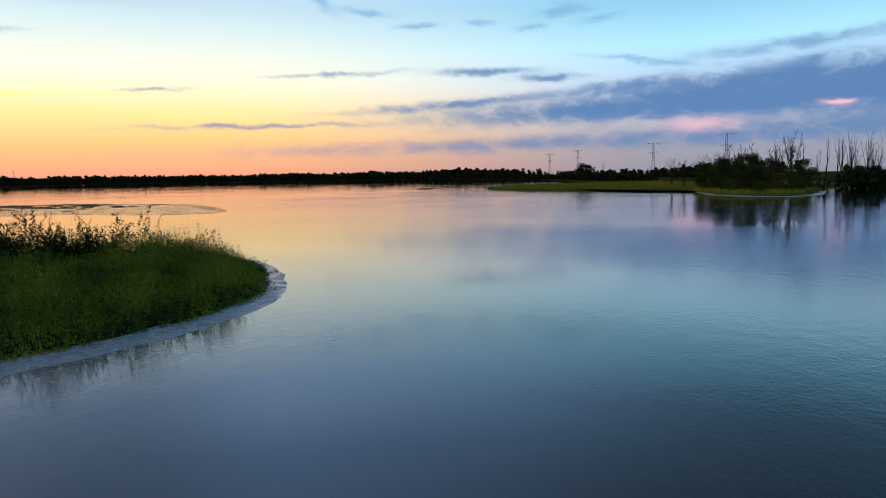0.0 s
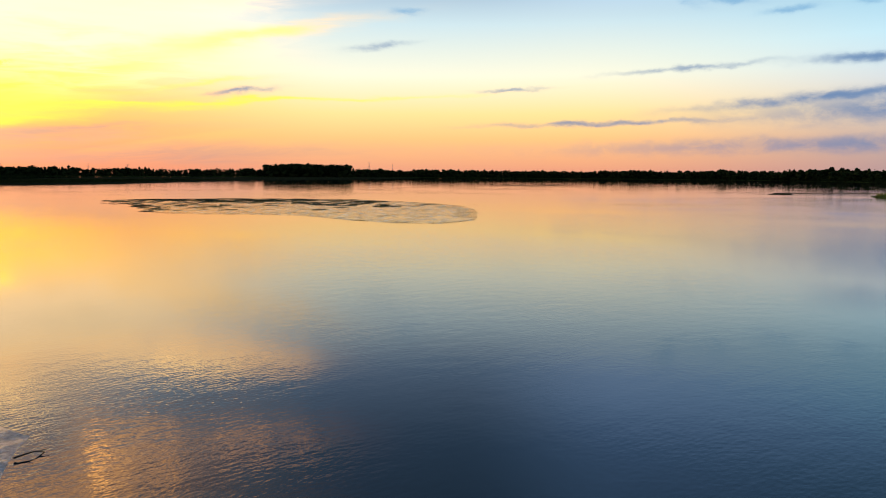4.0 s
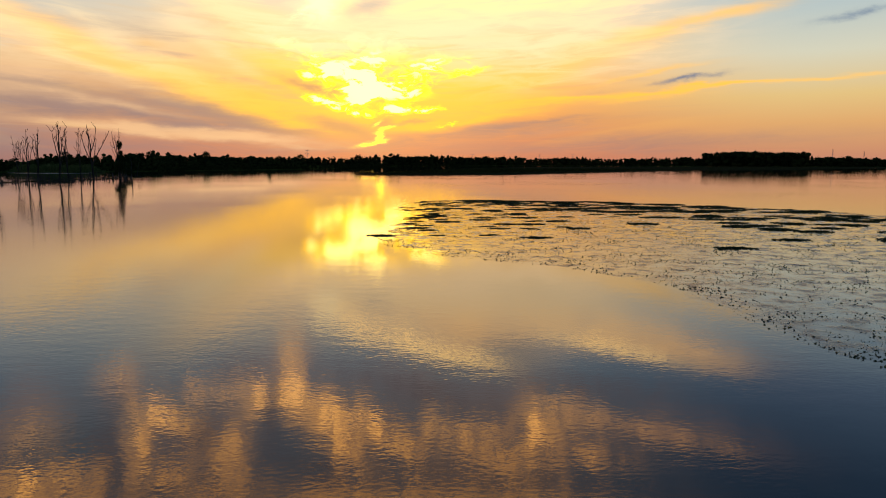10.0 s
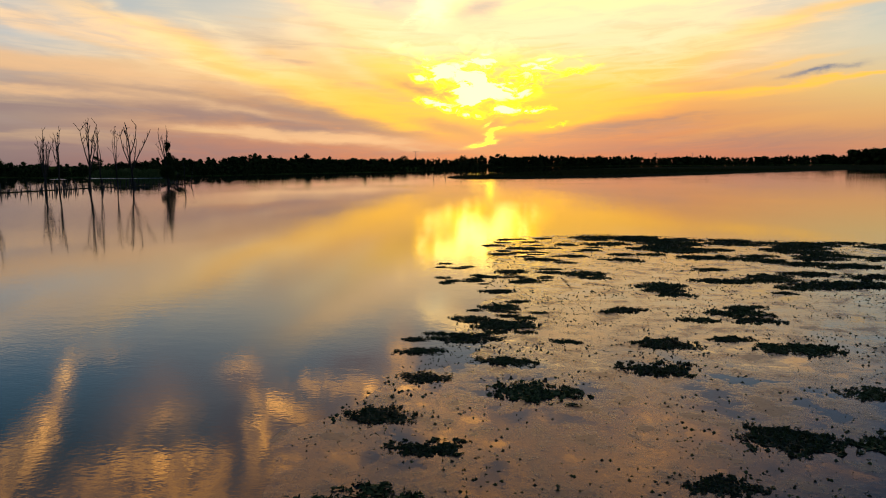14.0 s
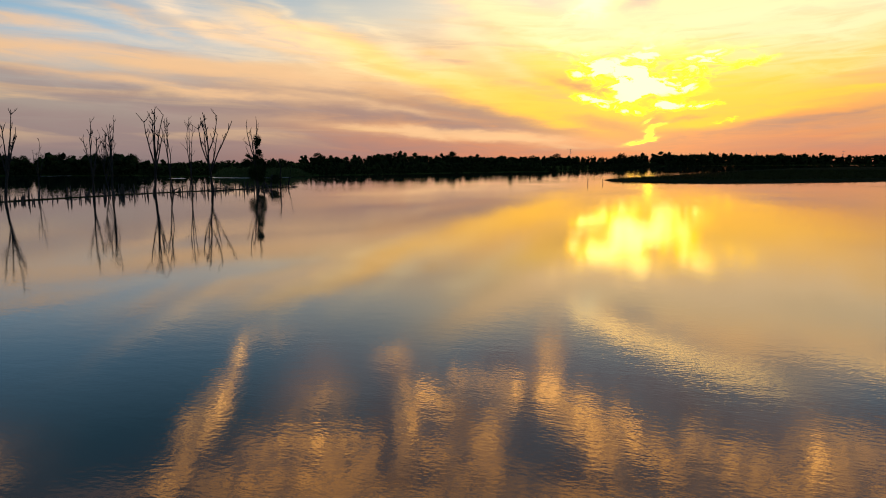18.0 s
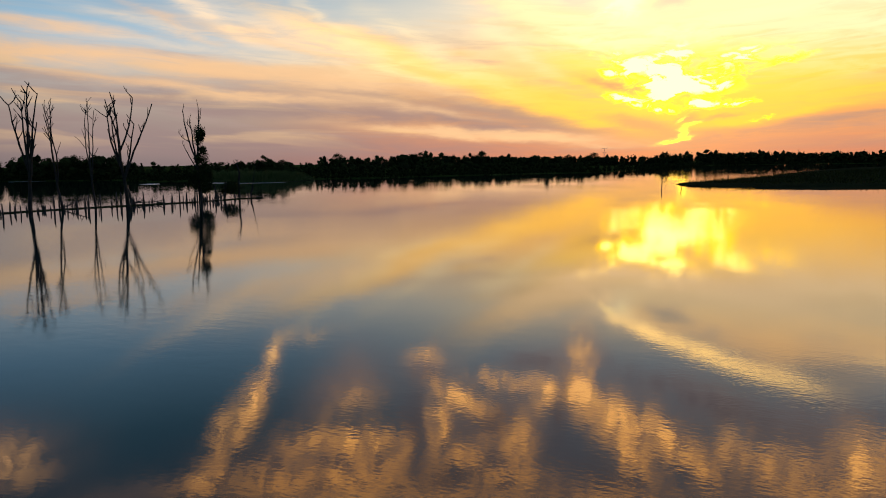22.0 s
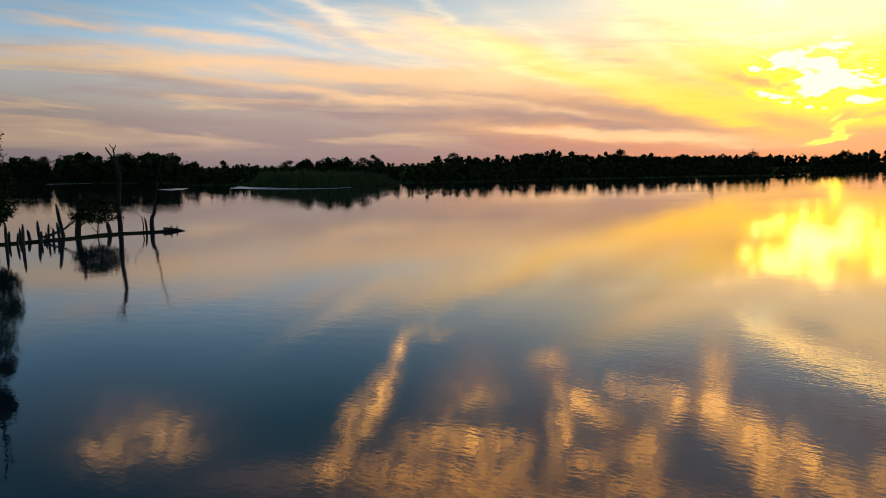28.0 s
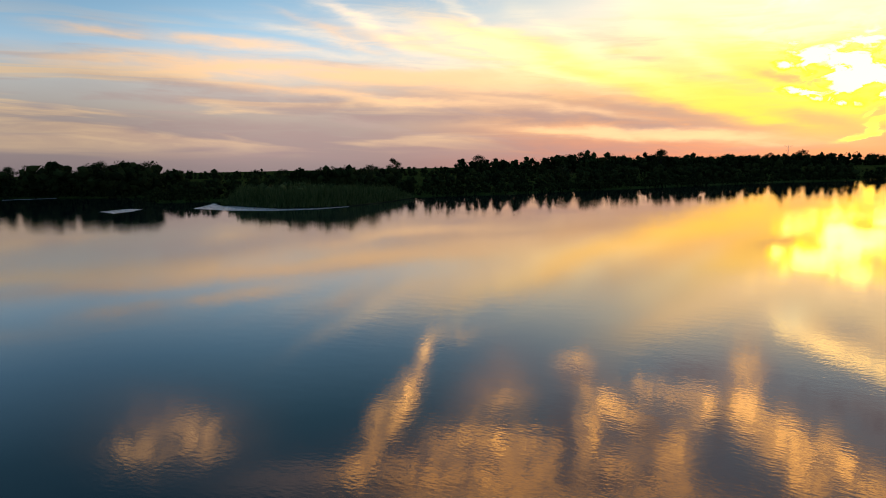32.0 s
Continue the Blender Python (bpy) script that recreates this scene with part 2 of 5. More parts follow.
base = wmix(wsmooth(ragged, .62, 1.15), base, (4.4, 3.0, .72))
dusk = soft(wm("MULTIPLY", strokes(TIGHT, [(-.6, 3.3, .9, .35, 20, .9), (-2.6, 3.3, 1.6, .16, 8, .8), (-1.0, 5.0, .7, .16, 10, .6), (5.6, 6.1, 2.2, .25, -14, .9), (3.0, 2.95, 2.4, .4, -12, 1.2)]), fine_gain))
base = wmix(dusk, base, (.62, .33, .16))
hook = soft(wm("MULTIPLY", strokes(TIGHT, [(-.3, 2.1, .4, .16, 35, 1.3), (.35, 1.55, .9, .13, 14, 1.6), (-.6, 1.75, .3, .15, 0, 1.1), (-.8, 2.7, .6, .13, 25, .8), (-.2, 3.2, .4, .12, 40, .6)]), fine_gain), 1.6)
base = wmix(hook, base, (3.0, 1.9, .12))
# blue-grey banks to the north
BANK = [(-91, 5.5, 15, .75, 2, 4.5), (-99, 6.4, 10, .95, 0, 5.0), (-103, 5.2, 9, 1.2, 0, 2.0), (-70, 5.9, 7, .3, 4, 1.4), (-84, 6.9, 5, .4, 4, 1.0), (-73, 8.4, 3.2, .28, 0, 1.4), (-78, 7.8, 2.2, .25, 0, 1.3),
        (-98, 7.8, 2.6, .6, 0, 1.0), (-97, 9.3, 7, .4, 4, .7), (-78, 2.6, 20, .5, 1, .8), (-100, 3.2, 14, .9, 0, 1.0), (-54, 4.2, 7, .16, 1, 1.0), (-60.5, 8.3, 4.5, .16, 3, .7),
        (-112, 7, 8, 2, 0, .9), (-47, 6.9, 2, .12, 3, .7), (-25, 6.5, 2, .16, 6, 1.0), (-36, 10.3, 2, .2, 6, .7)]
base = wmix(soft(wm("MULTIPLY", strokes(TIGHT, BANK), bank_gain), 1.2), base, (.07, .155, .32))
SMALL = [(-67.3, 12, 1.4, .2, 5, 1.2), (-62.8, 13.1, 1.8, .25, -6, 1.2), (-59.7, 13.6, 1.2, .3, -30, .9), (-78.8, 12.8, 1.8, .4, 5, 1.1), (-76.5, 11.7, .9, .25, 0, 1.0), (-81.9, 12.1, 1.2, .25, 8, 1.0),
         (-72.5, 12.2, .8, .2, 0, 1.0), (-86, 8.7, 4, .18, -8, .8), (-38, 13, 1, .2, 0, .7)]
base = wmix(soft(wm("MULTIPLY", strokes(TIGHT, SMALL), bank_gain)), base, (.15, .32, .5))
base = wmix(soft(strokes(TIGHT, [(-89.5, 3.8, 2.4, .5, 0, .45), (-98.8, 4.9, .9, .2, 0, 1.2)])), base, (.82, .42, .48))
# high lit cloud above the view, mirrored by the lake
CURL = warped((2.6, 2.2, 0), 0.42, (0.8, 1.0, 1))
curd = wnoise(CURL, 0.8, 7, 0.62, (0.8, 1.0, 1), 0.5).outputs["Fac"]
curd_big = wnoise(CURL, 0.22, 4, 0.5, (0.8, 1.0, 1), 0.3).outputs["Fac"]
curd_gain = wm("MULTIPLY", wsmooth(curd, 0.38, 0.6, 0.18, 1.45), wsmooth(curd_big, 0.34, 0.6, 0.55, 1.15))
# dim brown-grey masses
MASS = [(27.5, 18.6, 3.6, 2.4, -30, .9), (30, 24.8, 8, 2.2, 0, 1.2), (15, 21.5, 6, 3.2, 0, 1.1), (11.5, 16.3, 2.4, .9, 0, .9), (20.5, 16.6, 2.0, 1.2, 0, .8), (3, 20.5, 6, 2.6, 24, 1.0), (7, 15.8, 1.5, 1.8, 0, .7),
        (-5, 18.6, 6, 1.4, 12, .7), (-12, 21.5, 9, 2.6, 0, 1.0), (-24, 20.8, 7, 1.4, 4, .8), (8, 26.5, 16, 2.2, 0, 1.0), (54, 20, 5, 2.4, 12, .6), (45, 24.6, 5, 1.2, 0, .5), (28, 28.5, 14, 2.4, 0, .8), (-14, 27, 12, 2.4, 0, .7)]
mass = soft(wm("MULTIPLY", strokes(CURL, MASS), wsmooth(curd_big, .3, .62, .6, 1.3)), 1.2)
base = wmix(wm("MULTIPLY", mass, .85), base, (.78, .5, .4))
# dusky curls between the lit ones
DUSK = [(11.4, 16.3, 1.7, .5, 8, 1.2), (20.4, 17.6, 1.2, .5, 0, 1.0), (14.4, 21.3, 1.5, .8, 20, 1.2), (8.8, 20.4, .7, 2.2, 12, 1.0), (21.6, 21.6, .8, 2.2, 8, 1.0), (-3, 18.6, 7, .7, 14, .9), (19, 25.6, 3, .7, 0, .8), (5, 25, 3, .7, 20, .8), (-18, 18.2, 6, .8, 0, .8)]
base = wmix(soft(wm("MULTIPLY", strokes(CURL, DUSK), curd_gain)), base, (.36, .29, .31))
# lit curls: plume, ring, the long diagonal bank and the low heaps
LIT = [(30.6, 13.9, 2.2, .55, -6, .5), (33.5, 15.4, 1.5, .55, -72, 1.7), (34.6, 18.3, 1.8, .75, -62, 1.4), (36.8, 21.0, 2.0, 1.0, -50, 1.2), (39.5, 24.7, 2.0, .9, 0, 1.1), (34.5, 25.2, 3.0, 1.1, 0, .7),
       (52.4, 20.5, 1.9, 1.1, 20, 1.3), (56.8, 20.6, 1.6, 1.2, 20, 1.1), (25.2, 23.2, 2.2, 1.2, 4, 1.5), (29.0, 22.6, 3.2, .9, 0, .9), (27, 25.6, 4, .9, 0, .8), (27, 19.6, 2.4, 1.2, -20, .35), (20.6, 16.0, 1.4, .6, 0, .9),
       (17.6, 19.3, 2.2, .6, 22, 1.5), (12.8, 18.2, 2.8, .62, 8, 1.8), (10.4, 19.2, .7, 1.0, 0, 1.3), (19.4, 21.6, .75, 1.8, 6, 1.5), (17.2, 23.9, 2.0, .7, -24, 1.3), (12.4, 23.0, 1.2, 1.5, 0, 1.1), (14, 25.4, 3, .6, 0, .7),
       (7.3, 15.8, .9, 1.9, 0, .8), (7.2, 18.6, .9, 1.6, 10, 1.3), (4.8, 20.6, 2.6, 1.2, 36, 1.5), (1.6, 21.2, 2.6, 1.1, 20, 1.4), (2.8, 23.4, 2.2, .9, 30, 1.2), (-1.6, 23.2, 2.2, 1.0, 24, 1.3), (-4.9, 21.4, 1.2, 1.1, 0, 1.0), (-8.4, 22.6, 2.2, 1.1, 0, 1.1),
       (-13.8, 21.6, 1.5, 1.8, 0, 1.6), (-16.8, 20.3, 2.0, .9, 10, 1.1), (-11, 24.3, 3.0, .9, 8, 1.1), (-18, 23.4, 3.4, .8, 0, .8), (-23.6, 21.2, 3.6, .55, 6, .8), (-28.5, 21.6, 2, .4, 0, .5), (2, 27.4, 9, 1.2, 0, .8), (26, 28, 10, 1.4, 0, .8), (-14, 27.6, 8, 1.2, 0, .6)]
lit_mask = wm("MULTIPLY", strokes(CURL, LIT), curd_gain)
lit = wmix(wsmooth(EL, 13.5, 18), (1.9, 1.1, .46), (3.4, 1.6, .44))
lit = wmix(wsmooth(EL, 18, 25), lit, (4.6, 2.0, .46))
lit = wmix(wsmooth(AZ, 30, 52), lit, (2.2, 1.15, .5))
lit = wmix(wsmooth(AZ, -12, -26), lit, (2.6, 1.25, .5))
base = wmix(wm("MULTIPLY", soft(lit_mask, 1.1), .92), base, lit)
base = wmix(wsmooth(lit_mask, .95, 1.7, 0, .6), base, wmix(1.0, lit, (1.5, 1.55, 1.6), "MULTIPLY"))

# gold veil to the north of the sunset, with a bright folded edge
VEIL = [(2.6, 11.3, 2.6, 1.2, 24, 1.2), (-4, 12.6, 5.5, 1.8, 16, 1.3), (-9, 13.8, 4.5, 1.6, 16, 1.0), (-14, 12.2, 6, 1.6, 6, .9), (-21, 13.6, 7, 1.3, 8, 1.0), (-26.5, 14.9, 3, .6, 8, .8), (-12, 9.4, 9, 1.3, 6, .5)]
veil = wm("MULTIPLY", strokes(WISP, VEIL), wsmooth(texture_fine, .34, .64, .5, 1.3))
base = wmix(wm("MULTIPLY", soft(veil, 1.3), wsmooth(EL, 8.5, 12.5, .25, .85)), base, wmix(wsmooth(EL, 10, 15), (1.35, 1.0, .5), (2.3, 1.25, .44)))
pocket = soft(strokes(TIGHT, [(.4, 12.2, 1.6, .5, 16, 1.0), (-11.2, 15.6, 2.4, .8, 8, 1.1), (-5, 17.3, 2.5, .6, 10, .6)]))
base = wmix(wm("MULTIPLY", pocket, .8), base, (.46, .47, .45))
wing = soft(wm("MULTIPLY", strokes(TIGHT, [(4.2, 11.9, .9, .75, -40, 1.3), (3.0, 13.2, 2.2, .4, 24, 1.4), (-2.4, 15.0, 4.0, .42, 17, 1.7), (-7.6, 16.2, 2.8, .5, 10, 1.1), (-20, 14.9, 5, .35, 8, .7)]), wsmooth(core_fine, .34, .6, .5, 1.3)))
base = wmix(wing, base, wmix(wsmooth(EL, 11.5, 14), (1.5, 1.2, .7), (3.8, 2.3, .75)))

# the sky dims away from the sunset to the south
base = wmix(wsmooth(AZ, 44, 62), base, wmix(1.0, base, (.7, .74, .78), "MULTIPLY"))

clear = wn("ShaderNodeTexSky", sky_type="NISHITA")
clear.sun_disc, clear.sun_elevation, clear.sun_rotation = False, radians(SUN_EL), 0.0
clear.air_density, clear.dust_density = 1.0, 2.0
bg_clear, bg_cloud, add = wn("ShaderNodeBackground"), wn("ShaderNodeBackground"), wn("ShaderNodeAddShader")
WL.new(clear.outputs[0], bg_clear.inputs[0])
bg_clear.inputs[1].default_value = 0.006
wput(bg_cloud.inputs[0], base)
bg_cloud.inputs[1].default_value = 1.0
WL.new(bg_clear.outputs[0], add.inputs[0]), WL.new(bg_cloud.outputs[0], add.inputs[1])
WL.new(add.outputs[0], wn("ShaderNodeOutputWorld").inputs[0])
world.cycles.sampling_method, world.cycles.sample_map_resolution = "MANUAL", 1024

# ================= materials =================
MATS = {}


def mat(name, col, rough=0.8, var=0.35, scale=2.0, bump=0.0, bscale=12.0, metal=0.0, col2=None, spec=0.4, island=0.0, span=(0.32, 0.68)):
    """Colour varied at two scales, with fine relief."""
    m = bpy.data.materials.new(name)
    m.use_nodes = True
    nt = m.node_tree
    b = nt.nodes["Principled BSDF"]
    tc = nt.nodes.new("ShaderNodeTexCoord")
    n1, n2 = nt.nodes.new("ShaderNodeTexNoise"), nt.nodes.new("ShaderNodeTexNoise")
    for n, s in ((n1, scale), (n2, scale * 9)):
        nt.links.new(tc.outputs["Object"], n.inputs["Vector"])
        n.inputs["Scale"].default_value, n.inputs["Detail"].default_value = s, 5
    mixf = nt.nodes.new("ShaderNodeMath")
    mixf.operation = "MULTIPLY_ADD"
    nt.links.new(n1.outputs["Fac"], mixf.inputs[0])
    mixf.inputs[1].default_value = 0.6
    half = nt.nodes.new("ShaderNodeMath")
    half.operation = "MULTIPLY"
    nt.links.new(n2.outputs["Fac"], half.inputs[0])
    half.inputs[1].default_value = 0.4
    nt.links.new(half.outputs[0], mixf.inputs[2])
    fac = mixf.outputs[0]
    if island:
        g = nt.nodes.new("ShaderNodeNewGeometry")
        a = nt.nodes.new("ShaderNodeMath")
        a.operation = "MULTIPLY_ADD"
        nt.links.new(g.outputs["Random Per Island"], a.inputs[0])
        a.inputs[1].default_value = island
        h = nt.nodes.new("ShaderNodeMath")
        h.operation = "MULTIPLY"
        nt.links.new(fac, h.inputs[0])
        h.inputs[1].default_value = 1 - island
        nt.links.new(h.outputs[0], a.inputs[2])
        fac = a.outputs[0]
    r = nt.nodes.new("ShaderNodeValToRGB")
    c2 = col2 or tuple(min(1, c * (1 + var)) for c in col)
    r.color_ramp.elements[0].position, r.color_ramp.elements[1].position = span
    r.color_ramp.elements[0].color = (*[c * (1 - var) for c in col], 1)
    r.color_ramp.elements[1].color = (*c2, 1)
    nt.links.new(fac, r.inputs[0])
    nt.links.new(r.outputs[0], b.inputs["Base Color"])
    b.inputs["Roughness"].default_value, b.inputs["Metallic"].default_value = rough, metal
    b.inputs["Specular IOR Level"].default_value = spec
    if bump:
        n3, bp = nt.nodes.new("ShaderNodeTexNoise"), nt.nodes.new("ShaderNodeBump")
        nt.links.new(tc.outputs["Object"], n3.inputs["Vector"])
        n3.inputs["Scale"].default_value, n3.inputs["Detail"].default_value = bscale, 6
        nt.links.new(n3.outputs["Fac"], bp.inputs["Height"])
        bp.inputs["Distance"].default_value = bump
        nt.links.new(bp.outputs[0], b.inputs["Normal"])
    MATS[name] = m
    return m


def water_material():
    m = bpy.data.materials.new("lake_water")
    m.use_nodes = True
    nt = m.node_tree
    b = nt.nodes["Principled BSDF"]
    b.inputs["Roughness"].default_value, b.inputs["IOR"].default_value = 0.015, 1.333
    b.inputs["Coat Weight"].default_value, b.inputs["Coat Roughness"].default_value, b.inputs["Coat IOR"].default_value = 0.28, 0.015, 1.333
    tc = nt.nodes.new("ShaderNodeTexCoord")
    # paler base colour south of the island, fading out from 6 to 24 m
    gap, pale_mask, pale_mix = nt.nodes.new("ShaderNodeVectorMath"), nt.nodes.new("ShaderNodeMapRange"), nt.nodes.new("ShaderNodeMix")
    gap.operation, pale_mask.interpolation_type, pale_mix.data_type = "DISTANCE", "SMOOTHSTEP", "RGBA"
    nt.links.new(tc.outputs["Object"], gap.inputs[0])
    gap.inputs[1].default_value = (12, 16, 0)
    nt.links.new(gap.outputs["Value"], pale_mask.inputs[0])
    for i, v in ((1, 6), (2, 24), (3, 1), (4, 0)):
        pale_mask.inputs[i].default_value = v
    nt.links.new(pale_mask.outputs[0], pale_mix.inputs[0])
    pale_mix.inputs[6].default_value, pale_mix.inputs[7].default_value = (.006, .016, .02, 1), (.15, .145, .155, 1)
    nt.links.new(pale_mix.outputs[2], b.inputs["Base Color"])
    total = None
    # ripples of about 0.3 m and 1.2 m, broken by calm lanes
    lane = nt.nodes.new("ShaderNodeTexNoise")
    nt.links.new(tc.outputs["Object"], lane.inputs["Vector"])
    lane.inputs["Scale"].default_value, lane.inputs["Detail"].default_value = 0.03, 3
    lr = nt.nodes.new("ShaderNodeMapRange")
    nt.links.new(lane.outputs["Fac"], lr.inputs[0])
    for i, v in ((1, .36), (2, .64), (3, .35), (4, 1.6)):
        lr.inputs[i].default_value = v
    for scale, amp, sx in ((8.0, WAVE_FINE, 0.6), (1.5, WAVE_LONG, 0.6)):
        mp = nt.nodes.new("ShaderNodeMapping")
        nt.links.new(tc.outputs["Object"], mp.inputs[0])
        mp.inputs[2].default_value = (0, 0, radians(12))
        mp.inputs[3].default_value = (sx, 1, 1)
        n = nt.nodes.new("ShaderNodeTexNoise")
        nt.links.new(mp.outputs[0], n.inputs["Vector"])
        n.inputs["Scale"].default_value, n.inputs["Detail"].default_value, n.inputs["Roughness"].default_value = scale, 2.0, 0.45
        k = nt.nodes.new("ShaderNodeMath")
        k.operation = "MULTIPLY_ADD"
        nt.links.new(n.outputs["Fac"], k.inputs[0])
        k.inputs[1].default_value = amp
        k.inputs[2].default_value = -.5 * amp
        if total:
            more = nt.nodes.new("ShaderNodeMath")
            more.operation = "ADD"
            nt.links.new(k.outputs[0], more.inputs[0]), nt.links.new(total, more.inputs[1])
            k = more
        total = k.outputs[0]
    # the south of the lake lies in a light breeze
    place, breeze, lanes = nt.nodes.new("ShaderNodeSeparateXYZ"), nt.nodes.new("ShaderNodeMapRange"), nt.nodes.new("ShaderNodeMath")
    nt.links.new(tc.outputs["Object"], place.inputs[0])
    nt.links.new(place.outputs[1], breeze.inputs[0])
    for i, v in ((1, 60), (2, 120), (3, 2.3), (4, .9)):
        breeze.inputs[i].default_value = v
    lanes.operation = "MULTIPLY"
    nt.links.new(lr.outputs[0], lanes.inputs[0]), nt.links.new(breeze.outputs[0], lanes.inputs[1])
    k = nt.nodes.new("ShaderNodeMath")
    k.operation = "MULTIPLY"
    nt.links.new(total, k.inputs[0]), nt.links.new(lanes.outputs[0], k.inputs[1])
    bp = nt.nodes.new("ShaderNodeBump")
    nt.links.new(k.outputs[0], bp.inputs["Height"])
    bp.inputs["Distance"].default_value = 1.0
    nt.links.new(bp.outputs[0], b.inputs["Normal"]), nt.links.new(bp.outputs[0], b.inputs["Coat Normal"])
    return m


WAVE_FINE, WAVE_LONG = 0.0018, 0.0028
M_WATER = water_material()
M_BED = mat("lake_bed", (.05, .045, .035), .9, .3, .3)
M_GRASSLAND = mat("meadow_ground", (.035, .055, .012), .95, .4, .05, col2=(.065, .08, .02), bump=.03, bscale=1.5, spec=0)
M_MARSH = mat("brown_marsh", (.1, .085, .035), .95, .4, .06, col2=(.14, .16, .03), bump=.03, bscale=1.0, spec=0)
M_DARKLAND = mat("dark_bank_soil", (.026, .027, .013), .95, .4, .2, bump=.1, bscale=2, spec=0)
M_GRASS = mat("grass_blades", (.06, .105, .008), .7, .5, .25, col2=(.24, .25, .02), island=.5, spec=.15)
M_HERB = mat("herb_leaves", (.046, .125, .018), .75, .45, .5, col2=(.34, .36, .028), island=.06, spec=.1, span=(.41, .63))
M_BANKGRASS = mat("bank_grass", (.15, .18, .022), .8, .45, .06, col2=(.4, .38, .05), island=.2, spec=.05)
M_WEED = mat("tall_weeds", (.045, .085, .014), .8, .4, .5, col2=(.1, .13, .025), island=.5, spec=.1)
M_REED = mat("reed_blades", (.045, .072, .018), .8, .4, .3, col2=(.1, .12, .04), island=.5, spec=.1)
M_RUSH = mat("dark_rush", (.024, .033, .011), .9, .4, .3, col2=(.05, .058, .018), island=.5, spec=0)
M_LEAF = mat("tree_foliage", (.016, .026, .007), .8, .4, .4, col2=(.035, .048, .011), island=.5, spec=.1)
M_PLUME = mat("weed_plumes", (.016, .03, .008), .85, .4, .5, col2=(.04, .055, .012), island=.4, spec=0)
M_WILLOW = mat("willow_leaves", (.03, .055, .012), .8, .4, .3, col2=(.075, .1, .022), island=.4, spec=.1)
M_FARLEAF = mat("far_foliage", (.018, .024, .01), .9, .4, .05, col2=(.034, .042, .014), island=.5, spec=0)
M_BARK = mat("dead_bark", (.02, .017, .015), .9, .4, 3, bump=.01, bscale=30)
M_STAKE = mat("wet_grey_wood", (.025, .021, .018), .75, .4, 5, bump=.008, bscale=40)
M_STEEL = mat("galvanised_steel", (.38, .39, .41), .5, .2, 1, metal=.6)
M_ALGAE = mat("green_weed_mat", (.018, .03, .008), .7, .5, 1.4, col2=(.05, .065, .016), bump=.05, bscale=9, island=.5, spec=.25)


def mud_material(name, col, lo, hi, scale, relief, film=0.0):
    """Wet mud: a thin film of water that lies in the hollows, dull on the ridges."""
    m = bpy.data.materials.new(name)
    m.use_nodes = True
    nt = m.node_tree
    b = nt.nodes["Principled BSDF"]
    tc = nt.nodes.new("ShaderNodeTexCoord")
    n1, n2 = nt.nodes.new("ShaderNodeTexNoise"), nt.nodes.new("ShaderNodeTexNoise")
    for n, s, d in ((n1, scale, 8), (n2, scale * 7, 5)):
        nt.links.new(tc.outputs["Object"], n.inputs["Vector"])
        n.inputs["Scale"].default_value, n.inputs["Detail"].default_value = s, d
        n.inputs["Roughness"].default_value = .62
    wet = nt.nodes.new("ShaderNodeMapRange")
    nt.links.new(n1.outputs["Fac"], wet.inputs[0])
    for i, v in ((1, .44), (2, .62), (3, lo), (4, hi)):
        wet.inputs[i].default_value = v
    nt.links.new(wet.outputs[0], b.inputs["Roughness"])
    r = nt.nodes.new("ShaderNodeValToRGB")
    r.color_ramp.elements[0].position, r.color_ramp.elements[1].position = .35, .7
    r.color_ramp.elements[0].color = (*[c * .45 for c in col], 1)
    r.color_ramp.elements[1].color = (*[c * 1.4 for c in col], 1)
    nt.links.new(n2.outputs["Fac"], r.inputs[0])
    nt.links.new(r.outputs[0], b.inputs["Base Color"])
    b.inputs["IOR"].default_value = 1.4
    b.inputs["Coat Weight"].default_value, b.inputs["Coat IOR"].default_value = film, 1.333
    nt.links.new(wet.outputs[0], b.inputs["Coat Roughness"])
    k = nt.nodes.new("ShaderNodeMath")
    k.operation = "MULTIPLY"
    nt.links.new(wet.outputs[0], k.inputs[0]), nt.links.new(n2.outputs["Fac"], k.inputs[1])
    bp = nt.nodes.new("ShaderNodeBump")
    nt.links.new(k.outputs[0], bp.inputs["Height"])
    bp.inputs["Distance"].default_value = relief
    nt.links.new(bp.outputs[0], b.inputs["Normal"])
    return m


M_MUD = mud_material("wet_mud_flat", (.045, .038, .036), .03, .32, .9, .022, .15)
M_SHOREMUD = mud_material("pale_shore_mud", (.45, .41, .41), .2, .65, 1.6, .06)


# ================= mesh helpers =================
def mesh_from(name, verts, faces, material):
    me = bpy.data.meshes.new(name)
    me.from_pydata(np.asarray(verts, dtype=float).tolist() if not isinstance(verts, list) else verts, [], faces)
    me.materials.append(material)
    me.update()
    return me


def attach(ob, parent):
    ob.parent = parent
    return ob


def part(name, me, parent, label=""):
    return tagged(attach(new(name, me), parent), label)


def empty(name, loc, turn=0.0):
    ob = new(name)
    ob.matrix_world = pose(*loc, 0, 0, turn)
    bpy.context.view_layer.update()
    return ob


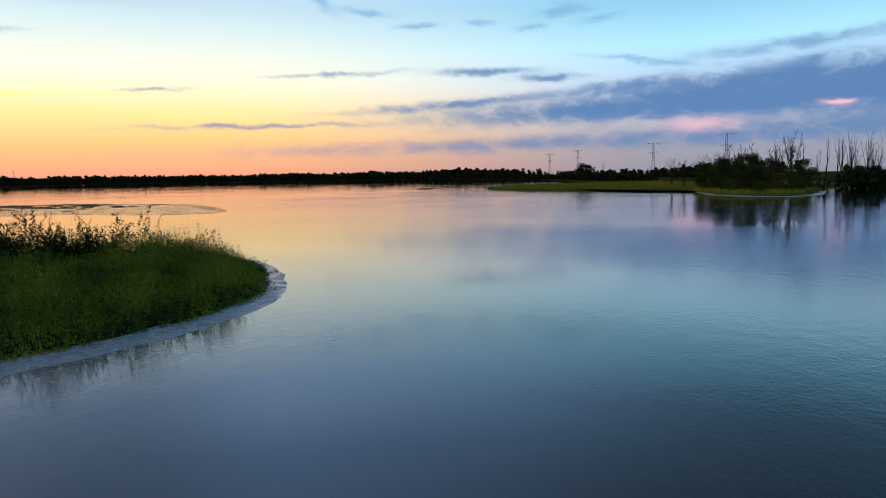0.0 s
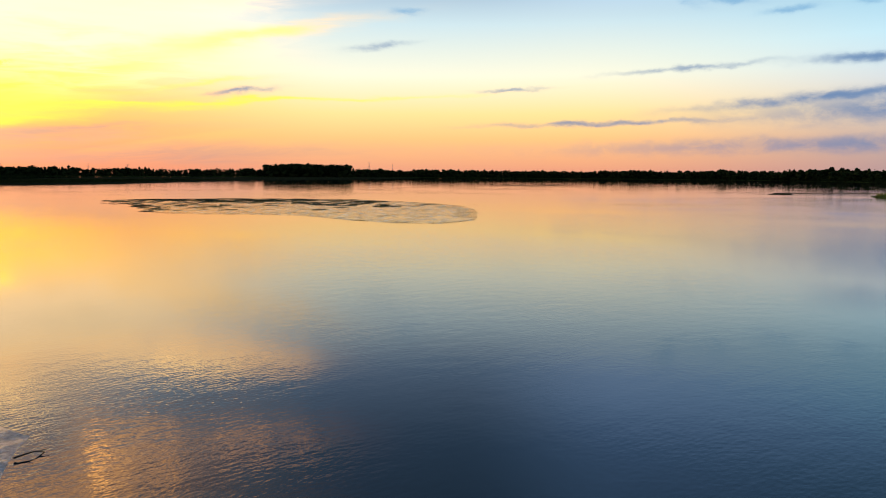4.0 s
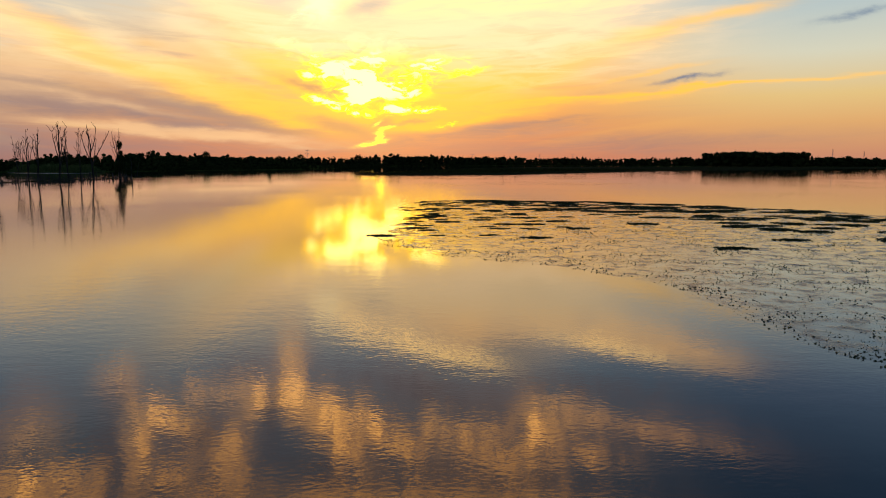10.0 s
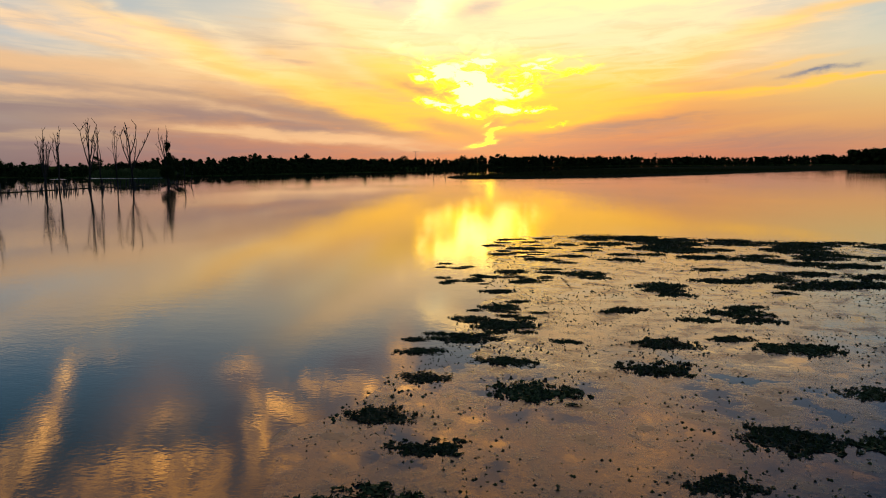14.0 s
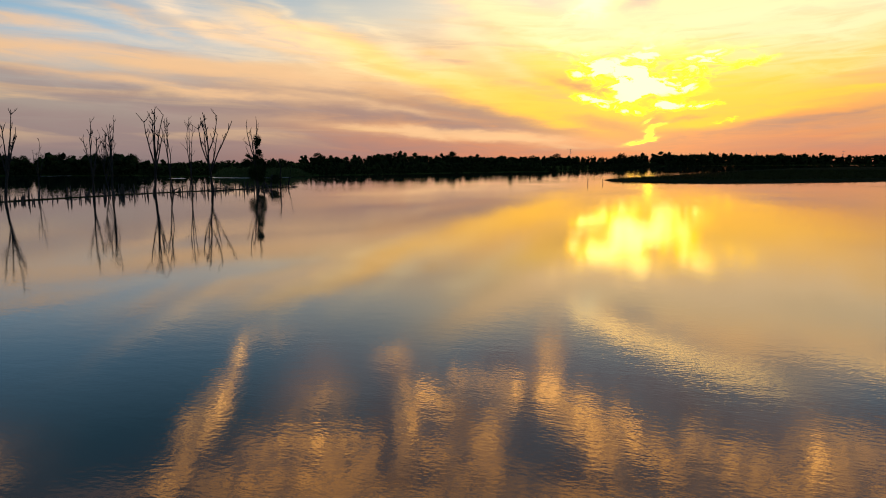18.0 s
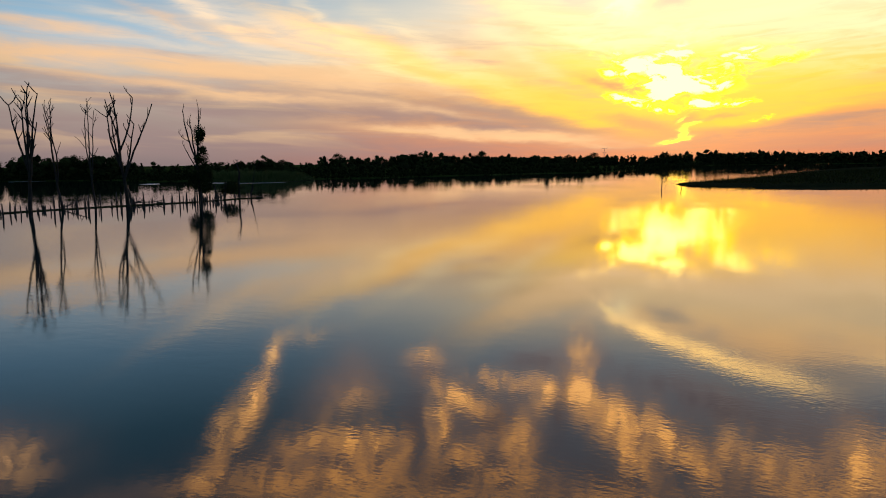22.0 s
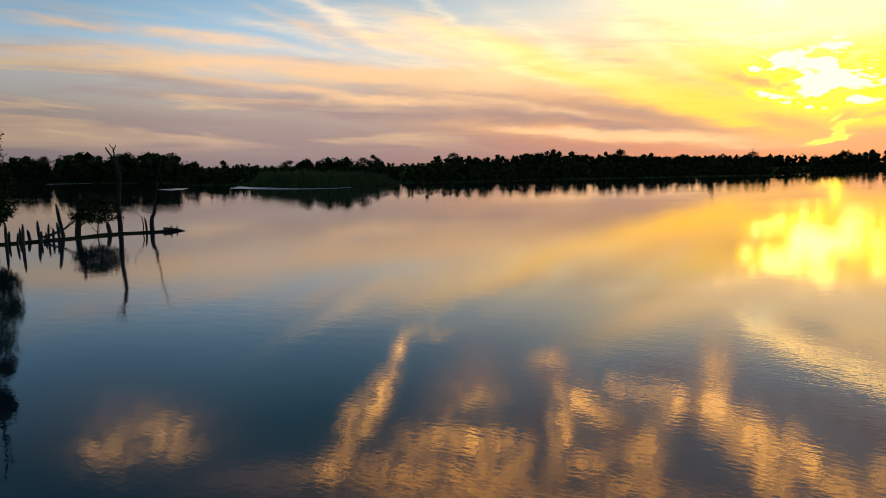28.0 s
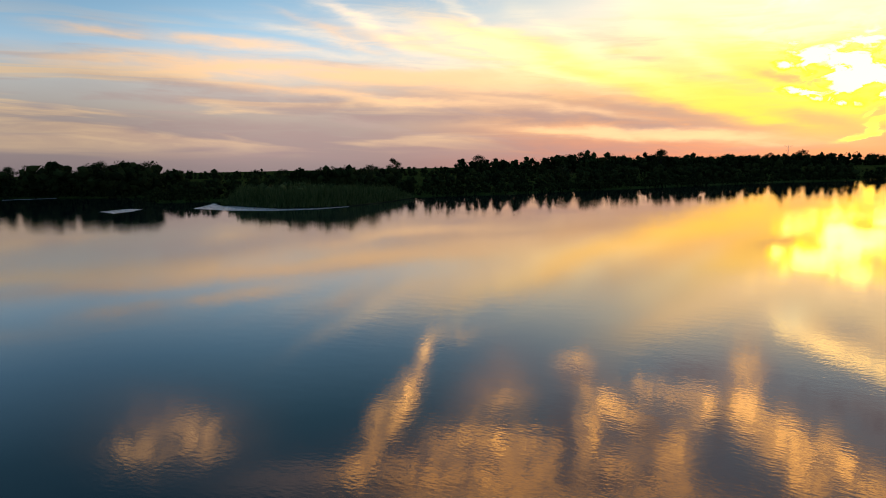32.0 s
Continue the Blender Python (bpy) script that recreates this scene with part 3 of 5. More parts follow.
def tube(points, radii, sides=6):
    """A tapered, closed tube along points."""
    v, f = [], []
    pts = [Vector(p) for p in points]
    for i, p in enumerate(pts):
        d = (pts[min(i + 1, len(pts) - 1)] - pts[max(i - 1, 0)]).normalized()
        a = d.orthogonal().normalized()
        b = d.cross(a)
        for k in range(sides):
            q = p + (a * math.cos(6.2832 * k / sides) + b * math.sin(6.2832 * k / sides)) * radii[i]
            v.append(tuple(q))
        if i:
            o = (i - 1) * sides
            for k in range(sides):
                f.append((o + k, o + (k + 1) % sides, o + sides + (k + 1) % sides, o + sides + k))
    f.append(tuple(range(sides))[::-1])
    f.append(tuple(range(len(v) - sides, len(v))))
    return v, f


def merge(pieces):
    v, f = [], []
    for pv, pf in pieces:
        o = len(v)
        v += list(pv)
        f += [tuple(i + o for i in q) for q in pf]
    return v, f


def box(x0, y0, z0, x1, y1, z1):
    v = [(x, y, z) for z in (z0, z1) for x, y in ((x0, y0), (x1, y0), (x1, y1), (x0, y1))]
    return v, [(3, 2, 1, 0), (4, 5, 6, 7), (0, 1, 5, 4), (1, 2, 6, 5), (2, 3, 7, 6), (3, 0, 4, 7)]


def leaf_cloud(rng, centres, spread, size, flat=1.0):
    """Loose triangles round the given centres: leaf clumps with gaps between them."""
    n = len(centres)
    c = np.asarray(centres) + rng.normal(0, 1, (n, 3)) * spread
    a = rng.normal(0, 1, (n, 3, 3)) * np.array([1, 1, flat])
    a /= np.linalg.norm(a, axis=2, keepdims=True)
    s = size * rng.uniform(.6, 1.4, (n, 1, 1))
    v = (c[:, None, :] + a * s).reshape(-1, 3)
    return v, np.arange(3 * n).reshape(-1, 3)


def in_poly(px, py, poly):
    inside = np.zeros(len(px), bool)
    j = len(poly) - 1
    for i in range(len(poly)):
        xi, yi = poly[i]
        xj, yj = poly[j]
        hit = ((yi > py) != (yj > py)) & (px < (xj - xi) * (py - yi) / (yj - yi + 1e-12) + xi)
        inside ^= hit
        j = i
    return inside


def wiggled(outline, amp, step, closed=True, seed=0):
    """The outline cut into short pieces and made uneven."""
    pts, n = [], len(outline)
    for i in range(n if closed else n - 1):
        a, b = Vector(outline[i]), Vector(outline[(i + 1) % n])
        m = max(1, int((b - a).length / step))
        d = (b - a).normalized()
        for k in range(m):
            p = a + (b - a) * k / m
            s = noise.noise((p.x / (step * 2.3) + seed, p.y / (step * 2.3), seed * 3.1)) * amp + noise.noise((p.x / step * 1.7, p.y / step * 1.7, seed + 9)) * amp * .45
            pts.append((p.x - d.y * s, p.y + d.x * s))
    if not closed:
        pts.append(tuple(outline[-1]))
    return pts


def inward(pts, w):
    n, out = len(pts), []
    area = sum(pts[i][0] * pts[(i + 1) % n][1] - pts[(i + 1) % n][0] * pts[i][1] for i in range(n))
    s = 1 if area > 0 else -1
    for i in range(n):
        a, b = Vector(pts[i - 1]), Vector(pts[(i + 1) % n])
        d = (b - a).normalized()
        out.append((pts[i][0] - d.y * w * s, pts[i][1] + d.x * w * s))
    return out


def land(name, outline, rings, material, label, category, amp=1.0, step=3.0, seed=0):
    """Low land: outline and rings of (inset, height) rising from the lake bed."""
    pts = wiggled(outline, amp, step, True, seed)
    n = len(pts)
    v, f = [], []
    for w, z in rings:
        v += [(x, y, z + .12 * max(z, 0) * noise.noise((x * .3, y * .3, seed))) for x, y in (inward(pts, w) if w else pts)]
    for r in range(len(rings) - 1):
        for i in range(n):
            f.append((r * n + i, r * n + (i + 1) % n, (r + 1) * n + (i + 1) % n, (r + 1) * n + i))
    top = list(range((len(rings) - 1) * n, len(rings) * n))
    bm = bmesh.new()
    bv = [bm.verts.new(q) for q in v]
    for q in f:
        bm.faces.new([bv[i] for i in q])
    bmesh.ops.triangulate(bm, faces=[bm.faces.new([bv[i] for i in top])])
    bmesh.ops.recalc_face_normals(bm, faces=bm.faces)
    me = bpy.data.meshes.new(name)
    bm.to_mesh(me), bm.free()
    me.materials.append(material)
    return tagged(new(name, me), label, category, kind="structure")


# ================= ground, lake, shores =================
tagged(new("ground", mesh_from("ground", [(-4900, -4900, -1.6), (4900, -4900, -1.6), (4900, 4900, -1.6), (-4900, 4900, -1.6)], [(0, 1, 2, 3)], M_BED)),
       "dark muddy lake bed that reaches to the horizon", "ground", kind="structure")
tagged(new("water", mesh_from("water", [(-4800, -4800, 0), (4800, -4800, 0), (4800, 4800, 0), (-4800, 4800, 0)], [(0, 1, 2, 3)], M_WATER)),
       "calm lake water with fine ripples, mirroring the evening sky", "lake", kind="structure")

SHORE = [(14, 590), (-6, 575), (-30, 535), (-47, 512), (-62, 478), (-79, 460), (-112, 440), (-132, 424), (-166, 447), (-200, 440), (-222, 432), (-240, 380), (-300, 330), (-360, 240),
         (-380, 100), (-330, -60), (-220, -180), (-50, -240), (120, -250), (240, -190), (275, -110), (262, -47), (300, -60), (380, 20), (455, 62), (700, 150), (1000, 300),
         (1230, 520), (1290, 800), (1200, 1000), (1000, 1130), (815, 1165), (700, 1300), (550, 1290), (380, 1280), (260, 1230), (160, 1150), (105, 1080), (72, 1000), (52, 850), (34, 700)]


def mainland():
    pts = wiggled(SHORE, 3.0, 14, True, 4)
    cx, cy = 40, 150
    pts.sort(key=lambda p: math.atan2(p[1] - cy, p[0] - cx))
    n, v, f = len(pts), [], []
    for k, z in ((0, -.5), (2.5, .35), (30, .7), (None, 1.0)):
        for x, y in pts:
            d = Vector((x - cx, y - cy)).normalized()
            p = Vector((cx, cy)) + d * 4700 if k is None else Vector((x, y)) + d * k
            v.append((p.x, p.y, z))
    for r in range(3):
        for i in range(n):
            f.append((r * n + i, r * n + (i + 1) % n, (r + 1) * n + (i + 1) % n, (r + 1) * n + i))
    return mesh_from("shore_land", v, [q[::-1] for q in f], M_GRASSLAND)


tagged(new("shore_land", mainland()), "flat dark green meadow land behind the lake shore", "land", kind="structure")

PENINSULA = [(59, 403), (64, 392), (78, 386), (104, 389), (140, 412), (213, 490), (330, 608), (430, 660), (560, 760), (720, 900), (850, 1010), (830, 1120), (620, 1100),
             (400, 1000), (250, 870), (165, 720), (118, 590), (88, 480), (68, 420)]
land("grass_peninsula", PENINSULA, ((0, -.3), (.5, .08), (2, .5), (4, .6)), M_DARKLAND, "low dark grassy peninsula with a wet rim", "land", 1.2, 5, 2)
HEADLAND = [(272, 86), (250, 66), (227, 43), (224, 22), (222, 5), (200, 1), (177, -2), (165, -9), (162, -17), (176, -24), (200, -28), (225, -33), (262, -46), (300, -58), (400, 20), (470, 68), (400, 76), (330, 92)]
land("marsh_headland", HEADLAND, ((0, -.3), (.6, .1), (2.0, .4), (3.5, .5)), M_MARSH, "flat headland of brown and green marsh grass", "land", 1.6, 5, 3)
ISLAND = [(37.3, 29.2), (36.1, 27.0), (34.7, 25.3), (33.4, 24.1), (31.4, 22.5), (29.7, 21.4), (28, 20.0), (25, 18.6), (20, 18.1), (15, 19), (8, 22.4), (0, 29), (-12, 37), (-16, 46), (0, 52), (14, 48), (22, 43), (28, 38), (33, 35), (36.9, 32)]
RIM = [(39.4, 30.0), (38.6, 27.8), (37.2, 26.1), (35.6, 24.4), (34.6, 23.4), (33.4, 22.3), (32.2, 21.3), (31, 20.4), (29.8, 19.5), (28.4, 18.6), (26.4, 17.6), (24, 16.9), (21.5, 16.6), (18, 16.5), (13, 17.8), (7, 21), (-1, 27), (-14, 36), (-18, 47), (0, 55), (15, 50), (24, 45), (30, 40.6), (35, 37), (38.4, 33.6)]
land("mud_rim", RIM, ((0, -.03), (.5, .008), (1.2, .035), (2.0, .1)), M_SHOREMUD, "pale wet mud rim round a grassy island", "mud", .2, .6, 5)
land("island_soil", ISLAND, ((0, .02), (.2, .14), (1.0, .34), (4, .7)), M_DARKLAND, "dark soil of a grassy island", "land", .3, .8, 6)
MUDFLAT = [(70.3, 113.5), (72, 109.5), (76, 106), (80, 103), (83.5, 97), (83.2, 88), (84.8, 78), (90, 73.2), (98, 76.5), (107.8, 86), (118, 98), (125, 109), (128, 128), (126, 144),
           (115, 158), (105, 166), (93, 170), (85, 173), (78, 170.5), (75.6, 165), (75.2, 154), (75, 144), (73.6, 137), (71.4, 130), (69.4, 121)]
land("mud_flat", MUDFLAT, ((0, -.006), (2.0, .004), (4.5, .012)), M_MUD, "wet mud flat with a shining film of water", "mud", 2.2, 1.3, 7)
SPIT = [(-13.0, 324.8), (-13.9, 323.2), (-15.0, 320.6), (-15.2, 317), (-16, 309), (-20.6, 297), (-24, 288), (-25.6, 275), (-26.8, 262), (-27.2, 245), (-26, 225), (-29, 225), (-30.6, 245), (-29.8, 262), (-28.4, 276), (-26.4, 289), (-23, 299), (-18.2, 311),
        (-17.2, 317.4), (-17.7, 319.6), (-17.0, 321.6), (-15.6, 323.6), (-13.8, 325.0)]
land("spit", SPIT, ((0, -.2), (.3, .03), (.9, .14)), M_DARKLAND, "narrow dark mud bar that carries dead trees and stakes", "mud bar", .55, 1.1, 8)
REED_ISLE = [(-70, 423), (-72, 416.5), (-78, 413), (-90, 416), (-100, 419), (-109, 426), (-118, 438), (-104, 452), (-84, 462), (-76, 455), (-72, 440)]
land("reed_bank", REED_ISLE, ((0, -.2), (.5, .15), (2, .4)), M_DARKLAND, "low dark bank under reeds", "land", .6, 3, 9)
for i, ring in enumerate(([(-111, 426), (-99, 410), (-86, 407.5), (-76, 409), (-70, 415), (-69, 423), (-70.5, 424), (-72.5, 417), (-79, 412.6), (-90, 415.5), (-101, 419.5)],
                          [(-113, 405), (-110, 397.6), (-101, 394.6), (-104, 401), (-109, 406.4)], [(-204, 426), (-202, 431), (-198, 439), (-197, 438), (-200, 431), (-203, 425)])):
    land(f"mud_lip_{i + 1}", ring, ((0, -.1), (.3, .02), (.9, .05)), M_SHOREMUD, "thin pale mud lip at the waterline", "mud", .4, 2, 11 + i)


land("mud_lip_5", [(203, 2.6), (177, -.6), (163.6, -8.2), (160.4, -17.4), (175.4, -25.6), (203, -30.2), (203, -26), (177, -22), (164.4, -16.4), (167, -10), (177.6, -3.8), (203, -.4)],
     ((0, -.1), (.3, .03), (.7, .05)), M_SHOREMUD, "thin pale mud lip round a grassy headland", "mud", .5, 2.5, 15)

for i, ring in enumerate(([(300, 330), (318, 300), (345, 272), (368, 262), (371, 266), (348, 277), (322, 304), (305, 333)], [(268, 114), (295, 124), (330, 104), (327, 99), (294, 117), (272, 108)],
                          [(72, 373), (88, 371), (106, 376), (139, 399), (193, 452), (192, 453.4), (138, 400.4), (105, 377.4), (88, 372.4), (73, 374)], [(430, 262), (480, 268), (560, 250), (558, 245), (482, 262), (431, 257)])):
    land(f"mud_bank_{i + 1}", ring, ((0, -.1), (.25, .04), (.6, .08)), M_DARKLAND, "low dark weedy mud bank barely above the water", "mud", .6, 2.5, 21 + i)

# ================= woods, reeds and grass =================
ico = bmesh.new()
bmesh.ops.create_icosphere(ico, subdivisions=1, radius=1)
CORE_V, CORE_F = np.array([v.co[:] for v in ico.verts]), np.array([[v.index for v in f.verts] for f in ico.faces])
ico.free()


def wood(name, line, depth, height, spacing, label, clumps=70, low=True, seed=1, material=None, flat_top=0.0, leaf=.052):
    """A belt of trees along a line: crowns of leaf clumps, trunks and undergrowth, in one mesh."""
    rng = np.random.default_rng(seed)
    clumps = int(clumps * 2)
    vs, fs, off = [], [], 0
    path = [Vector(p) for p in line]
    for a, b in zip(path, path[1:]):
        L = (b - a).length
        side = Vector((-(b - a).y, (b - a).x)) / L
        for k in range(max(1, int(L / spacing))):
            p = a + (b - a) * rng.uniform(0, 1) + side * rng.uniform(-depth, depth) / 2
            big = noise.noise((p.x / (height * 5), p.y / (height * 5), seed))
            h = height * (1 + .35 * big * (1 - flat_top) + rng.normal(0, .12) * (1 - flat_top))
            w = h * rng.uniform(.3, .46)
            t = rng.uniform(0, 1, clumps) ** .8
            ang, r = rng.uniform(0, 6.283, clumps), np.sqrt(rng.uniform(0, 1, clumps))
            prof = np.sin(np.pi * np.clip(t * .86 + .1, 0, 1)) ** .7
            c = np.stack([p.x + np.cos(ang) * r * w * prof, p.y + np.sin(ang) * r * w * prof, .5 + h * (.2 + .8 * t)], 1)
            v, f = leaf_cloud(rng, c, h * .01, h * leaf * .8)
            vs.append(v), fs.append(f + off)
            off += len(v)
            for q in range(5):
                a2, t2 = rng.uniform(0, 6.283), (q + rng.uniform(0, 1)) / 5
                s2 = w * (.55 if q < 2 else .42) * rng.uniform(.8, 1.15)
                v = CORE_V * np.array([s2, s2, max(h * .15, s2 * .7)]) * (1 + rng.normal(0, .22, (len(CORE_V), 1))) + np.array([p.x + math.cos(a2) * w * .35, p.y + math.sin(a2) * w * .35, .3 + h * (.13 + .78 * t2)])
                vs.append(v), fs.append(CORE_F + off)
                off += len(v)
            tv = np.array([(p.x - .15, p.y, 0), (p.x + .15, p.y, 0), (p.x + .05, p.y + .05, h * .7), (p.x, p.y + .2, 0)])
            vs.append(tv), fs.append(np.array([(0, 1, 2), (1, 3, 2), (3, 0, 2)]) + off)
            off += 4
            if low:
                m = clumps // 2
                c = np.stack([p.x + rng.normal(0, max(spacing, 2.2) * .9, m), p.y + rng.normal(0, max(spacing, 2.2) * .9, m), rng.uniform(.1, h * .62, m)], 1)
                v, f = leaf_cloud(rng, c, .2, h * leaf * 1.5)
                vs.append(v), fs.append(f + off)
                off += len(v)
    me = mesh_from(name, np.concatenate(vs), np.concatenate(fs).tolist(), material or M_FARLEAF)
    return tagged(new(name, me), label, "wood", kind="stuff")


def edge_distance(x, y, outline):
    d = np.full(len(x), 1e9)
    for (ax, ay), (bx, by) in zip(outline, outline[1:] + outline[:1]):
        ux, uy = bx - ax, by - ay
        t = np.clip(((x - ax) * ux + (y - ay) * uy) / (ux * ux + uy * uy + 1e-9), 0, 1)
        d = np.minimum(d, np.hypot(x - ax - t * ux, y - ay - t * uy))
    return d


def blades(name, outline, count, h, width, label, material, seed=1, base=.3, tuft=5, lean=.25, swell=.5, keep=None, ramp=0.0):
    """Grass or reeds: tufts of bent blades over an outline, in one mesh."""
    rng = np.random.default_rng(seed)
    xs, ys = [p[0] for p in outline], [p[1] for p in outline]
    px, py = rng.uniform(min(xs), max(xs), count * 4), rng.uniform(min(ys), max(ys), count * 4)
    ok = in_poly(px, py, outline)
    if keep:
        ok &= keep(px, py)
    px, py = px[ok][:count], py[ok][:count]
    n = len(px)
    hh = np.array([h * (1 + swell * noise.noise((x / (h * 3), y / (h * 3), seed)) + swell * .5 * noise.noise((x / h, y / h, seed + 5))) for x, y in zip(px, py)])
    if ramp:
        hh = hh * np.clip(edge_distance(px, py, outline) / ramp, .25, 1)
    bx, by = np.repeat(px, tuft) + rng.normal(0, h * .1, n * tuft), np.repeat(py, tuft) + rng.normal(0, h * .1, n * tuft)
    bh = np.repeat(hh, tuft) * rng.uniform(.55, 1.1, n * tuft)
    bz = base(bx, by) if callable(base) else np.full(n * tuft, base)
    a = rng.uniform(0, 6.283, n * tuft)
    ln = rng.uniform(0, lean, n * tuft) * bh
    la = rng.uniform(0, 6.283, n * tuft)
    dx, dy = np.cos(a) * width / 2, np.sin(a) * width / 2
    v = np.stack([np.stack([bx - dx, by - dy, bz], 1), np.stack([bx + dx, by + dy, bz], 1),
                  np.stack([bx + dx * .8 + np.cos(la) * ln * .4, by + dy * .8 + np.sin(la) * ln * .4, bz + bh * .6], 1),
                  np.stack([bx - dx * .8 + np.cos(la) * ln * .4, by - dy * .8 + np.sin(la) * ln * .4, bz + bh * .6], 1),
                  np.stack([bx + np.cos(la) * ln, by + np.sin(la) * ln, bz + bh], 1)], 1).reshape(-1, 3)
    i = np.arange(n * tuft) * 5
    f = np.concatenate([np.stack([i, i + 1, i + 2], 1), np.stack([i, i + 2, i + 3], 1), np.stack([i + 3, i + 2, i + 4], 1)]).tolist()
    return tagged(new(name, mesh_from(name, v, f, material)), label, "grass", kind="stuff")


wood("far_wood", [(1060, 300), (1260, 520), (1330, 800), (1240, 1010), (1030, 1160), (850, 1210)], 60, 13.5, 1.2, "dark band of distant trees along the far shore", 10, True, 11)
wood("far_wood", [(1110, 290), (1320, 510), (1400, 800), (1300, 1060), (1060, 1230), (860, 1290)], 90, 15, 1.1, "second dark belt of distant trees behind the far shore", 10, True, 10)
wood("far_wood", [(470, 40), (700, 130), (1060, 300)], 30, 6.0, 1.3, "low distant scrub behind green meadows", 14, True, 12)
wood("square_wood", [(706, 1325), (802, 1190)], 60, 25, 1.4, "dense dark wood block with a level top", 60, True, 13, flat_top=.75)
wood("far_wood", [(690, 1340), (540, 1330), (380, 1320), (250, 1270), (150, 1180), (80, 1090)], 50, 13, 1.3, "dark band of distant poplars on the skyline", 26, True, 14)
wood("skyline_wood", [(70, 1090), (-37, 1085), (-90, 960), (-120, 830), (-180, 800), (-262, 790)], 60, 10.5, 1.1, "dark uneven belt of trees on the skyline", 30, True, 15)
wood("far_scrub", [(-262, 790), (-380, 760), (-560, 690)], 50, 6.5, 2.4, "low dark marsh woodland far behind the bank", 30, True, 20)
wood("shore_scrub", [(16, 605), (-10, 590), (-40, 545), (-60, 515), (-72, 485), (-92, 470), (-120, 470)], 22, 4.6, 1.1, "dark willow scrub along the shore", 46, True, 16)
wood("shore_scrub", [(20, 612), (40, 705), (58, 850), (78, 1000), (112, 1086), (170, 1160), (270, 1245)], 14, 3.4, 2.0, "low dark scrub along the far waterline", 22, True, 30)
wood("marsh_scrub", [(0, 680), (-60, 620), (-110, 560), (-150, 520), (-200, 500)], 70, 5.5, 1.7, "dark marsh scrub behind the shore", 40, True, 17)
wood("bank_wood", [(-174, 458), (-192, 456), (-232, 446), (-262, 410), (-320, 350), (-390, 250)], 26, 7.8, .75, "dark wood of rounded trees on the near bank", 80, True, 18)
wood("bank_wood", [(-109, 447), (-95, 457)], 6, 6.4, .5, "dark clump of trees behind the reeds", 90, True, 33)
wood("bank_scrub", [(-118, 452), (-136, 438), (-160, 458), (-210, 448), (-236, 430), (-246, 385), (-300, 338)], 9, 3.6, .8, "dark scrub along the bank", 40, True, 19)
for line, h in (([(20, 600), (-6, 579), (-30, 540), (-48, 516), (-63, 482), (-80, 464), (-112, 444), (-132, 428), (-166, 450), (-200, 443), (-223, 434), (-242, 382), (-300, 333), (-360, 243)], 1.7),
                ([(36, 702), (54, 850), (74, 1000), (106, 1083), (162, 1154), (262, 1234), (382, 1284), (550, 1294), (700, 1304), (815, 1169), (1000, 1134), (1203, 1003), (1294, 800), (1234, 520), (1000, 303), (700, 153)], 2.6)):
    wood("shore_reeds", line, 5 if h < 2 else 14, h, .8 if h < 2 else 2.2, "dark belt of reeds along the waterline", 14, True, 31, leaf=.16)
blades("reeds", REED_ISLE, 6500, 3.3, .1, "tall dark green reeds on a low bank", M_REED, 21, .2, 5, .38, .6, ramp=4)
wood("reed_willows", [(-80, 430), (-92, 432), (-106, 436)], 14, 3.6, .9, "low willow scrub among the reeds", 60, True, 29, M_REED)
blades("peninsula_grass", [(62, 403), (67, 394), (80, 389), (104, 392), (139, 415), (209, 492), (300, 590), (230, 640), (160, 640), (110, 540), (86, 470), (69, 418)], 11000, .6, .2,
       "dark rough grass on the peninsula", M_RUSH, 22, .45, 4, .4, .5)
blades("headland_grass", [(268, 84), (228, 44), (226, 22), (224, 7), (200, 3), (178, 0), (167, -9), (164, -17), (178, -22), (226, -30), (300, -50), (400, 25), (330, 88)], 12000, .9, .14,
       "yellow-green and brown grass on the headland", M_BANKGRASS, 23, .4, 4, .4, .5)
ISLAND_TOP = inward(ISLAND, -.12)


def mound(x, y):
    return .08 + .75 * np.clip(edge_distance(x, y, ISLAND) / 5, 0, 1)


blades("island_grass", ISLAND_TOP, 11000, .55, .026, "lush green grass between herbs on the island", M_HERB, 24, mound, 6, .7, .5, ramp=2.0)


